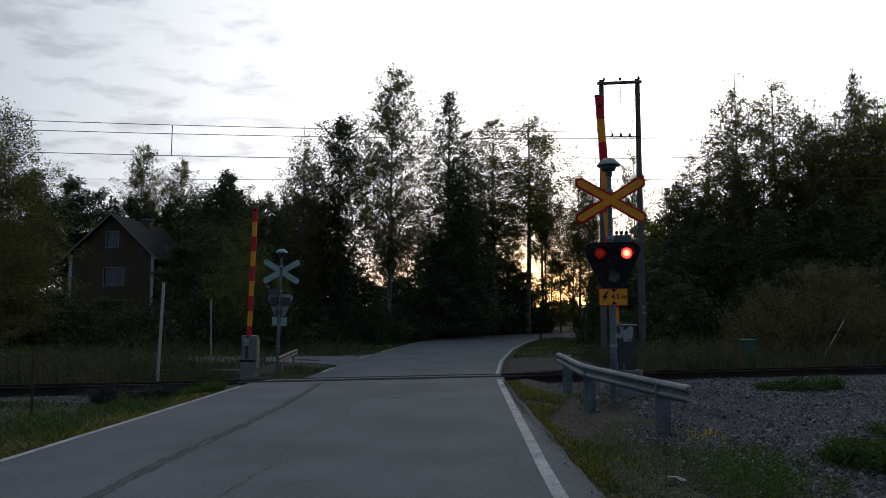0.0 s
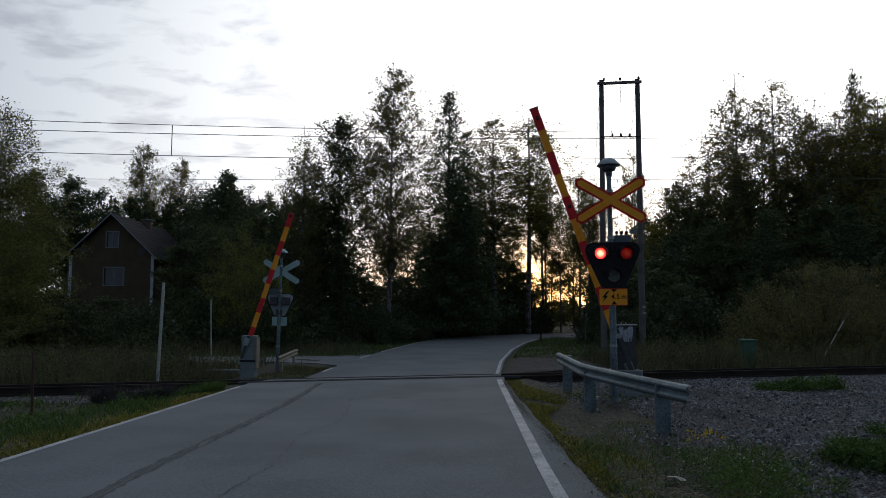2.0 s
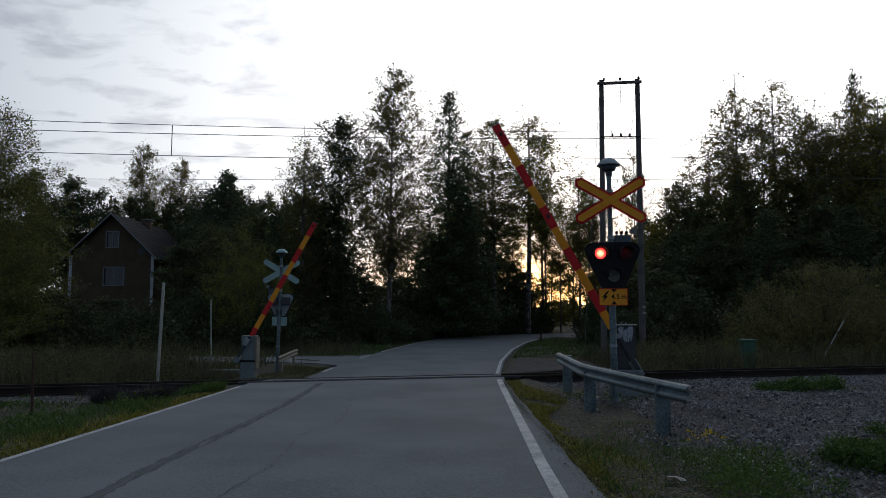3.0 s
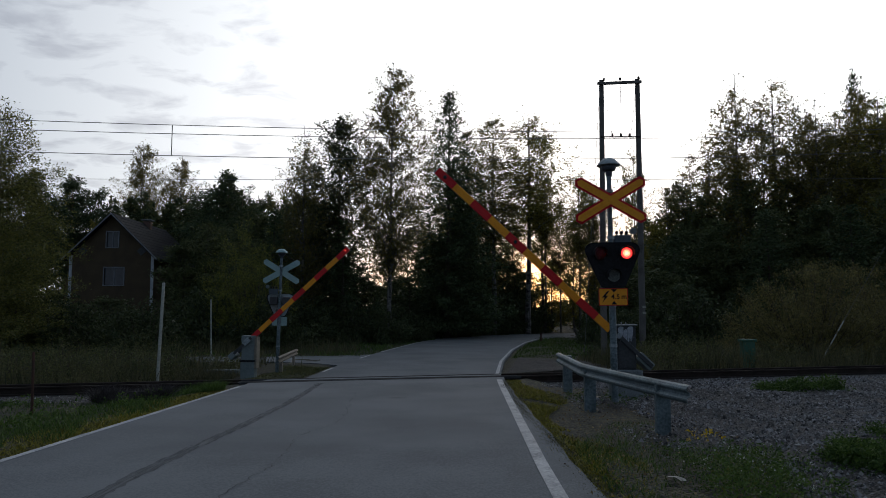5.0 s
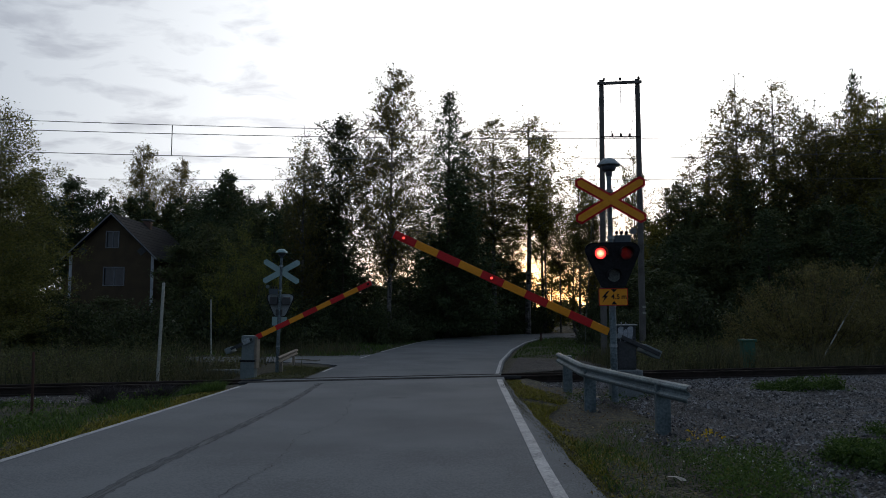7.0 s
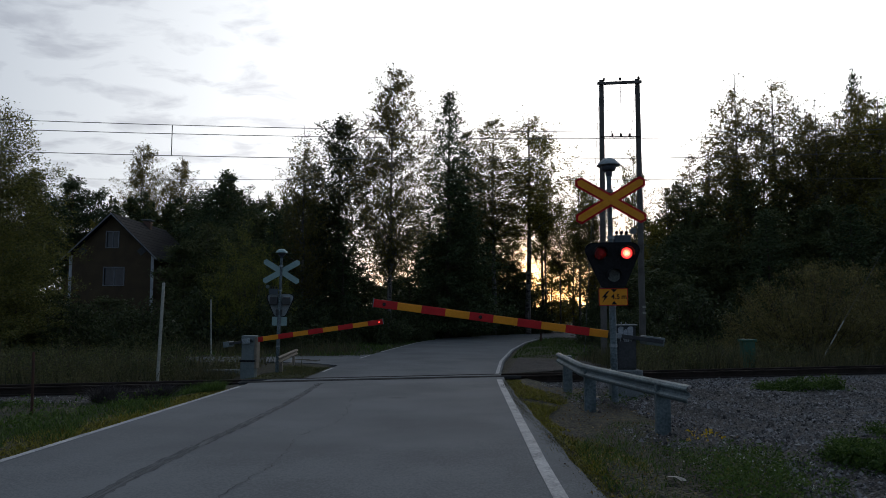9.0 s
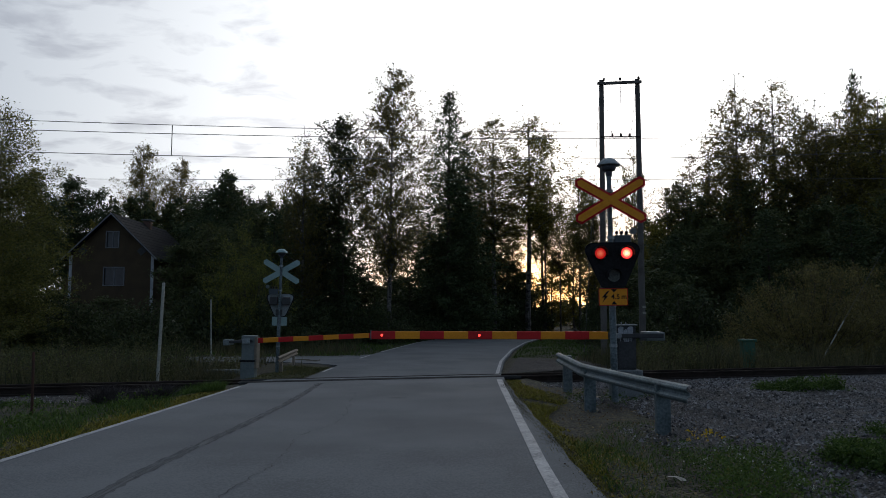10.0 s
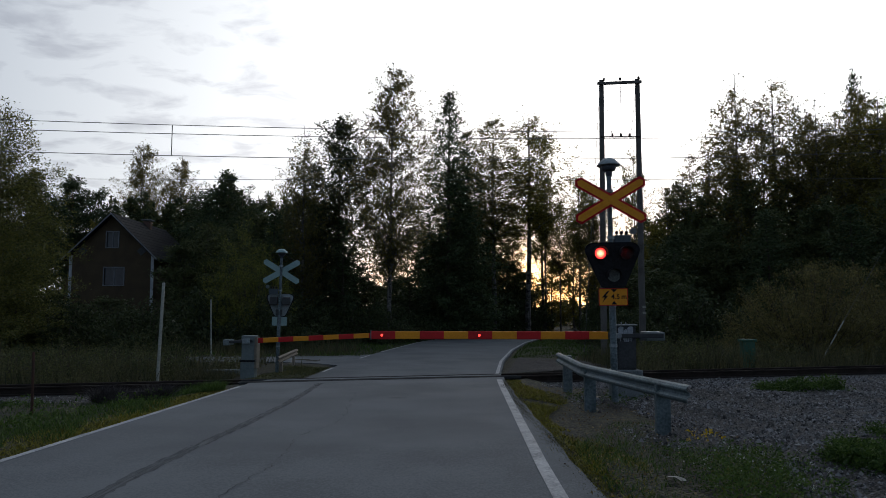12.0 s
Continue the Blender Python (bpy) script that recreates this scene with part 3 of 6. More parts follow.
def signal(m, label, facing_back=False):
    """A mast with warning cross, lamp board, bell lamp and plate. Its front looks to -y. Returns it and its lamp pieces."""
    sg = thing("crossing_signal", m, label, "crossing signal", "crossing signals")
    bm = bmesh.new()
    tube(bm, [(0, 0, 0.0), (0, 0, 2.4)], 0.058, 18)
    tube(bm, [(0, 0, 2.4), (0, 0, 3.82)], 0.042, 18)
    part("mast", bm, GALV, sg, smooth=True)
    for z in (0.9, 2.72, 3.52):
        bm = bmesh.new()
        tube(bm, [(0, 0, z), (0, 0, z + 0.05)], 0.066, 18)
        part("clamp", bm, GALV_DULL, sg)
    bm = bmesh.new()
    block(bm, 0.0, 0, -0.24, 0.30, 0.30, 0.20, 0.03)
    part("foundation", bm, CONCRETE_DARK, sg, "weathered concrete footing")
    # bell lamp with its broad hat
    bm = bmesh.new()
    lathe(bm, [(0.055, 3.80), (0.06, 3.88), (0.11, 3.90), (0.13, 3.95), (0.12, 4.0)], sides=20)
    bell = part("bell", bm, BELL, sg, "dark round bell under a broad hat", smooth=True)
    bm = bmesh.new()
    lathe(bm, [(0.205, 3.985), (0.20, 4.0), (0.15, 4.055), (0.09, 4.105), (0.03, 4.115)], sides=24)
    part("hat", bm, SIGN_BACK if facing_back else GALV_DULL, bell, smooth=True)
    # cross
    tilt = radians(31)
    for i, t in enumerate((tilt, -tilt)):
        bm = bmesh.new()
        plate(bm, cross_arm(1.36, 0.185, t), -0.115 - 0.016 * i, -0.103 - 0.016 * i)
        arm = part("cross_arm", bm, SIGN_BACK if facing_back else RED, sg, "" if facing_back else "red-edged arm of the warning cross")
        bm = bmesh.new()
        plate(bm, cross_arm(1.36, 0.185, t, 0.034), -0.121 - 0.016 * i, -0.1155 - 0.016 * i)
        face = part("cross_face", bm, YELLOW, arm, "yellow face of the arm")
        arm.location = (0, 0, 3.37)
    if not facing_back:
        bm = bmesh.new()
        plate(bm, cross_arm(0.42, 0.185, tilt, 0.034), -0.1405, -0.138)
        ob = part("cross_face", bm, YELLOW, sg, "yellow centre of the cross")
        ob.location = (0, 0, 3.37)
    # lamp board: a triangle with rounded corners
    out = rounded([(-0.53, 2.65), (0.53, 2.65), (0.19, 1.885), (-0.19, 1.885)], (0.27, 0.27, 0.05, 0.05), 10)
    bm = bmesh.new()
    plate(bm, out, -0.15, -0.125)
    board = part("lamp_board", bm, BLACK, sg, "black triangular lamp board with rounded corners")
    if facing_back:
        bm = bmesh.new()
        plate(bm, rounded([(-0.485, 2.63), (0.485, 2.63), (0.165, 1.90), (-0.165, 1.90)], (0.25, 0.25, 0.10, 0.10), 8), -0.124, -0.118)
        part("board_back", bm, GALV_DULL, board, "pale grey back of the board")
        for x in (-0.2, 0.2):
            bm = bmesh.new()
            block(bm, x, -0.03, 2.40, 0.26, 0.17, 0.27, 0.04)
            part("lamp_case", bm, CABINET_DARK, board)
        bm = bmesh.new()
        block(bm, 0.02, -0.03, 2.02, 0.2, 0.17, 0.22, 0.04)
        part("lamp_case", bm, CABINET_DARK, board)
    lamps = {}
    for name, x, z in (("left", -0.207, 2.462), ("right", 0.225, 2.462), ("lower", 0.012, 2.09)):
        bm = bmesh.new()
        n = 24
        rows = [[bm.verts.new((x + r * math.cos(a), yy, z + r * math.sin(a))) for a in np.linspace(math.pi * 1.08, -math.pi * 0.08, n)]
                for yy, r in ((-0.15, 0.125), (-0.33, 0.118), (-0.33, 0.110), (-0.15, 0.117))]
        for r0, r1 in zip(rows, rows[1:] + rows[:1]):
            for k in range(n - 1):
                bm.faces.new((r0[k], r0[k + 1], r1[k + 1], r1[k]))
        part("hood", bm, BLACK, board)
        bm = bmesh.new()
        disc(bm, 0.105, 0, 0.012)
        lens = part("lens", bm, LENS_CLEAR if name == "lower" else LENS_RED, board, "pale unlit lower lens" if name == "lower" else "round red lens")
        lens.location = (x, -0.166, z)
        if name == "lower":
            for r in (0.035, 0.065, 0.095):
                bm = bmesh.new()
                lathe(bm, [(r - 0.008, 0), (r - 0.005, 0.006), (r + 0.005, 0.006), (r + 0.008, 0)], sides=20)
                ring = part("lens_ring", bm, LENS_CLEAR, lens)
                ring.matrix_basis = pose(0, -0.001, 0, 90, 0, 0)
        elif not facing_back:
            # four added tinted panes imitate fading: each one dims the glow behind it
            for k in range(4):
                bm = bmesh.new()
                disc(bm, 0.108, -0.0005, 0.001)
                glass = part("dimmer_pane", bm, DIMMER_GLASS, lens, "added red pane that dims the lamp glow behind it")
                glass.location = (0, -0.006 - 0.008 * k, 0)
            bm = bmesh.new()
            disc(bm, 0.096, -0.0005, 0.001)
            lamps[name] = (part("lamp_glow", bm, GLOW_LAMP, board, "glowing red lamp, hot in the middle"), x, -0.168, z)
    # control box and aerials behind the board
    bm = bmesh.new()
    block(bm, 0.20, 0.09, 2.70, 0.29, 0.16, 0.18, 0.015)
    part("control_box", bm, BOX_BLUE, sg, "small blue-grey control box")
    for x in (0.12, 0.20, 0.28):
        bm = bmesh.new()
        lathe(bm, [(0.012, 2.76), (0.012, 2.80), (0.028, 2.81), (0.028, 2.85), (0.01, 2.87)], x=x, y=0.08, sides=10)
        part("gland", bm, BLACK, sg)
    bm = bmesh.new()
    lathe(bm, [(0.055, -0.02), (0.06, 0), (0.055, 0.02)], x=0.40, y=0.08, z=2.86, sides=18, turn=Matrix.Rotation(radians(90), 4, "X"))
    part("detector", bm, CABINET, sg)
    # height plate
    bm = bmesh.new()
    plate(bm, rounded([(-0.24, 1.592), (0.24, 1.592), (0.24, 1.882), (-0.24, 1.882)], 0.02, 3), -0.118, -0.108)
    plate_ob = part("height_plate", bm, SIGN_BACK if facing_back else RED, sg, "yellow height limit plate with red edge")
    if not facing_back:
        bm = bmesh.new()
        plate(bm, rounded([(-0.228, 1.604), (0.228, 1.604), (0.228, 1.870), (-0.228, 1.870)], 0.015, 3), -0.123, -0.1185)
        part("plate_face", bm, YELLOW, plate_ob)
        text_part("plate_number", "4.5", 0.118, 0.035, -0.1245, 1.737, BLACK, plate_ob)
        text_part("plate_unit", "m", 0.118, 0.175, -0.1245, 1.737, BLACK, plate_ob)
        bm = bmesh.new()
        plate(bm, [(-0.10, 1.832), (-0.19, 1.727), (-0.145, 1.727), (-0.185, 1.637), (-0.085, 1.757), (-0.13, 1.757), (-0.06, 1.832)], -0.127, -0.1235)
        part("lightning_mark", bm, BLACK, plate_ob)
        bm = bmesh.new()
        plate(bm, [(-0.04, 1.864), (0.06, 1.864), (0.01, 1.807)], -0.127, -0.1235)
        part("height_arrow", bm, BLACK, plate_ob)
        bm = bmesh.new()
        plate(bm, [(-0.04, 1.610), (0.01, 1.667), (0.06, 1.610)], -0.127, -0.1235)
        part("height_arrow", bm, BLACK, plate_ob)
    return sg, lamps


NEAR_SIGNAL, LAMPS = signal(pose(2.87, 12.0, -0.04, 0, -0.4, -4), "grey mast with yellow warning cross, red lamps and height plate")
FAR_SIGNAL, _ = signal(pose(-5.40, 23.3, -0.60, 0, -1.2, 186), "grey mast with warning cross and lamp board seen from behind", True)


# ---- barriers ----
def barrier(m, side, length, seg, first, hang, label, lamps_at):
    """A lifting barrier on its cabinet. side: -1 when the boom reaches to -x, 1 to +x. Returns it, its boom and the boom lamps."""
    b = thing("crossing_barrier", m, label, "level crossing barrier", "crossing barriers")
    w = 0.36 if side < 0 else 0.40
    ox = 0.15 if side < 0 else 0.02
    bm = bmesh.new()
    block(bm, ox, 0.0, 0.16, 0.54 if side < 0 else 0.42, 0.46 if side < 0 else 0.38, 0.66, 0.03)
    part("foundation", bm, CONCRETE_DARK if side < 0 else CABINET, b, "weathered footing")
    bm = bmesh.new()
    block(bm, ox, 0.05, 0.78, w, 0.34, 0.62, 0.02)
    part("cabinet", bm, CABINET if side > 0 else CABINET_DARK, b, "grey-green drive cabinet" if side > 0 else "dark drive cabinet")
    bm = bmesh.new()
    if side < 0:
        block(bm, ox, 0.05, 1.19, w, 0.34, 0.20, 0.02)
    else:
        block(bm, ox, 0.05, 1.17, w + 0.02, 0.36, 0.18, 0.02)
    part("cabinet_head", bm, CABINET if side > 0 else CABINET_DARK, b, "head of the drive cabinet")
    bm = bmesh.new()
    block(bm, ox, -0.128, 0.76, w - 0.06, 0.02, 0.48, 0.006)
    part("cabinet_door", bm, CABINET if side > 0 else CABINET_DARK, b)
    if side > 0:
        bm = bmesh.new()
        block(bm, ox, 0.0, 0.52, 0.445, 0.42, 0.05, 0.005)
        part("cabinet_gap", bm, BLACK, b, "dark joint between footing and cabinet")
        bm = bmesh.new()
        block(bm, ox + 0.232, 0.0, 0.76, 0.07, 0.36, 0.92, 0.008)
        part("side_panel", bm, WEATHERED, b, "brownish side panel")
    if side < 0:
        bm = bmesh.new()
        block(bm, ox, 0.05, 1.305, w + 0.05, 0.40, 0.025, 0.008)
        part("cabinet_lid", bm, CABINET, b, "pale overhanging lid")
        for x in (ox - 0.06, ox + 0.02):
            bm = bmesh.new()
            lathe(bm, [(0.012, 1.315), (0.012, 1.35), (0.006, 1.36)], x=x, y=-0.02, sides=8)
            part("lid_bolt", bm, GALV_DULL, b)
        # the top of the front is splashed with white that ran down in points
        rnd = random.Random(8)
        low = [1.10, 1.02, 1.06, 0.93, 0.99, 0.90, 0.97, 1.04, 1.09, 1.16]
        for x0, x1, top in ((-0.15, -0.05, 1.27), (-0.045, 0.015, 1.22), (0.022, 0.13, 1.275)):
            bm = bmesh.new()
            n = max(4, int((x1 - x0) / 0.011))
            foot = [(ox + x0 + (x1 - x0) * k / n, low[int((x0 + (x1 - x0) * k / n + 0.15) / 0.28 * 9)] + (0.10 if k % 2 else -0.03) + rnd.uniform(-0.03, 0.03)) for k in range(n + 1)]
            plate(bm, [(ox + x1, top), (ox + (x0 + x1) / 2, top + 0.01), (ox + x0, top - 0.02), *foot], -0.1285, -0.124)
            part("paint_streak", bm, WHITE_STREAK, b, "splash of flaking white paint")
    # the boom turns about its pivot
    bm = bmesh.new()
    h, d = 0.142, 0.06
    start = 0.16
    block(bm, side * (start + length) / 2, 0, 0, length - start, d, h, 0.012)
    boom = part("boom", bm, YELLOW, b, "yellow boom with red bands")
    x = length
    i = 0
    while x > start + 0.02:
        wd = first if i == 0 else seg
        lo = max(x - wd, start)
        if i % 2 == 0:
            bm = bmesh.new()
            block(bm, side * (x + lo) / 2, 0, 0, x - lo, d + 0.006, h + 0.006, 0.008)
            part("red_band", bm, RED, boom)
        x = lo
        i += 1
    bm = bmesh.new()
    block(bm, side * (length + 0.008), 0, 0, 0.016, d + 0.02, h + 0.03, 0.004)
    part("end_cap", bm, GALV, boom)
    for yy in (-0.185, 0.28):
        bm = bmesh.new()
        block(bm, -side * (0.34 if side < 0 else 0.25), yy, 0.0, 0.96 if side < 0 else 0.82, 0.025, 0.075, 0.008)
        part("counter_arm", bm, CABINET_DARK, boom)
    bm = bmesh.new()
    if side < 0:
        block(bm, 0.68, 0.05, -0.01, 0.34, 0.43, 0.16, 0.02)
    else:
        block(bm, -0.62, 0.05, -0.01, 0.19, 0.50, 0.17, 0.02)
    part("counterweight", bm, CABINET, boom, "grey counterweight")
    if side > 0:
        bm = bmesh.new()
        block(bm, -0.02, -0.225, 0.0, 0.22, 0.05, 0.15, 0.015)
        part("pivot_cover", bm, GALV_DULL, boom, "pale cover over the pivot")
    bm = bmesh.new()
    tube(bm, [(0, -0.21, 0), (0, 0.31, 0)], 0.05, 14)
    part("pivot", bm, GALV_DULL, boom)
    glows = []
    for lx in lamps_at:
        bm = bmesh.new()
        lathe(bm, [(0.034, 0), (0.034, 0.03), (0.029, 0.035), (0.026, 0.012)], sides=14)
        case = part("lamp_case", bm, LENS_RED, boom)
        case.matrix_basis = pose(side * lx, -d / 2 - 0.003, 0, 90, 0, 0)
        bm = bmesh.new()
        disc(bm, 0.025, -0.0005, 0.001, 14)
        g = part("lamp_glow", bm, GLOW_BOOM, boom, "small glowing red boom lamp")
        glows.append((g, side * lx, -d / 2 - 0.045, 0))
    boom.matrix_basis = pose(0, 0, hang)
    return b, boom, glows


GLOW_BOOM = glow_material("boom_lamp_glow", (1.0, 0.05, 0.04), 2.4)
NEAR_BARRIER, NEAR_BOOM, NEAR_GLOWS = barrier(pose(3.22, 13.25, -0.10), -1, 4.55, 0.449, 0.449, 1.11, "grey barrier cabinet with red and yellow boom", (4.35, 2.55))
FAR_BARRIER, FAR_BOOM, FAR_GLOWS = barrier(pose(-5.79, 21.3, -0.52), 1, 4.03, 0.449, 0.449, 1.10, "grey-green barrier cabinet with red and yellow boom, beyond the track", (3.93,))


# ---- guard rails, posts and poles ----
def guard_rail(path, posts, top, label, beam=None, face=-1, leg=0.18):
    g = thing("guard_rail", pose(0, 0, 0), label, "guard rail", "guard rails")
    prof = [(0.0, 0.155), (0.045, 0.14), (0.075, 0.10), (0.075, 0.07), (0.02, 0.02), (0.02, -0.02), (0.075, -0.07), (0.075, -0.10), (0.045, -0.14), (0.0, -0.155)]
    prof = [(a * 0.75, b * 0.70) for a, b in prof]
    prof = prof + [(a - 0.010, b) for a, b in reversed(prof)]
    bm = bmesh.new()
    rows = []
    for i, p in enumerate(path):
        a, c = Vector(path[max(i - 1, 0)]), Vector(path[min(i + 1, len(path) - 1)])
        t = (c - a).normalized()
        nrm = Vector((t.y, -t.x))
        if nrm.x * face < 0:
            nrm = -nrm
        z = top - 0.11
        rows.append([bm.verts.new((p[0] + nrm.x * u, p[1] + nrm.y * u, z + v)) for u, v in prof])
    for r0, r1 in zip(rows, rows[1:]):
        for k in range(len(prof)):
            bm.faces.new((r0[k], r0[(k + 1) % len(prof)], r1[(k + 1) % len(prof)], r1[k]))
    bm.faces.new(rows[0])
    bm.faces.new(rows[-1])
    part("rail_beam", bm, beam or GALV, g, "weathered steel beam")
    for x, y in posts:
        bm = bmesh.new()
        base = gz(x, y) - 0.1
        block(bm, x, y, (base + top - 0.03) / 2, leg, 0.10, top - 0.03 - base, 0.012)
        part("post", bm, beam or GALV, g)
    return g


guard_rail([(2.42, 15.0), (2.36, 13.4), (2.30, 11.9), (2.36, 11.3), (2.62, 9.6), (2.86, 8.3)], [(2.50, 14.4), (2.37, 11.6), (2.76, 9.05)], 0.60, "bent galvanised guard rail beside the crossing signal")
guard_rail([(-5.49, 26.8), (-5.36, 25.2), (-5.23, 23.6), (-5.10, 22.1)], [(-5.47, 26.2), (-5.24, 23.2)], 0.06, "weathered brownish guard rail beyond the track", WEATHERED, 1, 0.09)


def simple_post(name, base, top, r, mat, label, category, cap=True):
    bm = bmesh.new()
    b, t = Vector(base), Vector(top)
    tube(bm, [b - (t - b).normalized() * 0.25, b.lerp(t, 0.5), t - (t - b) * 0.01, t], [r, r * 0.97, r * 0.95, r * 0.6], 12)
    return tagged(part(name, bm, mat, smooth=True), label, category)


simple_post("marker_post", (-7.40, 18.6, -0.32), (-7.44, 18.9, 2.22), 0.042, POST_WHITE, "leaning pale weathered post beside the track", "post")
simple_post("marker_post", (-8.9, 27.5, -0.5), (-8.98, 27.5, 1.92), 0.03, POST_WHITE, "thin pale post among the weeds", "post")
simple_post("iron_post", (-6.39, 11.2, gz(-6.39, 11.2)), (-6.41, 11.2, 0.82), 0.022, RUST, "short rusty iron post in the verge", "post")
simple_post("wooden_stub", (9.15, 48.0, -0.5), (8.85, 48.0, 0.35), 0.10, WOOD_GREY, "broken grey wooden stub leaning by the bend", "post")
simple_post("reflector_post", (6.45, 47.0, -0.5), (6.45, 47.0, 0.08), 0.06, RUST, "short red marker post at the road edge", "post")


def pole_frame():
    p = thing("power_pole", pose(7.55, 30.0, -0.5), "two tall dark wooden poles joined by a crossbar", "power pole")
    for x, top, lean in ((-0.74, 11.95, 0.06), (0.86, 12.0, 0.02)):
        bm = bmesh.new()
        tube(bm, [(x - lean, 0, -0.5), (x, 0, top * 0.5), (x + lean, 0, top)], [0.14, 0.125, 0.10], 14)
        part("pole", bm, WOOD_GREY, p, smooth=True)
    bm = bmesh.new()
    block(bm, 0.07, -0.13, 11.8, 1.9, 0.10, 0.12, 0.01, Matrix.Rotation(radians(-2.5), 4, "Y"))
    part("crossbar", bm, WOOD_GREY, p)
    bm = bmesh.new()
    block(bm, 0.07, -0.13, 9.42, 1.7, 0.05, 0.05, 0.005)
    part("crossbar", bm, STEEL_RUST, p)
    for x, z in ((-0.6, 11.88), (0.1, 11.9), (0.9, 11.95), (-0.28, 9.44), (0.08, 9.44), (0.46, 9.44)):
        bm = bmesh.new()
        lathe(bm, [(0.03, 0), (0.06, 0.03), (0.035, 0.06), (0.055, 0.09), (0.03, 0.13)], x=x, y=-0.13, z=z, sides=10)
        part("insulator", bm, PORCELAIN, p)
    for z in (1.9, 2.15):
        bm = bmesh.new()
        block(bm, 0.90, -0.135, z, 0.14, 0.02, 0.09, 0.004)
        part("tag_plate", bm, POST_WHITE, p, "small pale plate on the pole")
    for x0, x1, z0, z1 in ((-0.55, -0.3, 11.0, 9.5), (0.1, 0.08, 11.8, 9.5), (0.75, 0.5, 11.6, 9.5)):
        bm = bmesh.new()
        tube(bm, [(x0, -0.15, z0), ((x0 + x1) / 2, -0.2, (z0 + z1) / 2 - 0.1), (x1, -0.15, z1)], 0.008, 4)
        part("jumper_wire", bm, WIRE, p)
    bm = bmesh.new()
    tube(bm, [(-0.78, 0, 11.3), (-1.58, 0.2, 0.2)], 0.009, 4)
    part("stay_wire", bm, WIRE, p)


pole_frame()


def guy_wire():
    g = thing("guy_wire", pose(12.5, 24.0, -0.5), "slanting steel guy wire with pale marker sleeves", "guy wire")
    top = Vector((2.9, 0.6, 4.2))
    bm = bmesh.new()
    tube(bm, [(0, 0, 0), top], 0.008, 5)
    part("wire", bm, WIRE, g)
    for a, b in ((0.10, 0.16), (0.20, 0.28), (0.31, 0.39)):
        bm = bmesh.new()
        tube(bm, [top * a, top * b], 0.022, 8)
        part("sleeve", bm, POST_WHITE, g)


guy_wire()


def utility_box():
    u = thing("utility_box", pose(9.75, 22.9, -0.35), "small green plastic utility box in the weeds", "utility box")
    bm = bmesh.new()
    block(bm, 0, 0, 0.42, 0.40, 0.28, 0.86, 0.03)
    part("body", bm, GREEN_PLASTIC, u)
    bm = bmesh.new()
    block(bm, 0, 0, 0.88, 0.48, 0.36, 0.09, 0.025)
    part("lid", bm, GREEN_PLASTIC, u)


utility_box()


def culvert():
    bm = bmesh.new()
    block(bm, -7.3, 22.6, -0.50, 2.0, 0.32, 0.26, 0.04)
    tagged(part("concrete_block", bm, CONCRETE_DARK), "low weathered concrete block beside the barrier", "concrete block")


culvert()


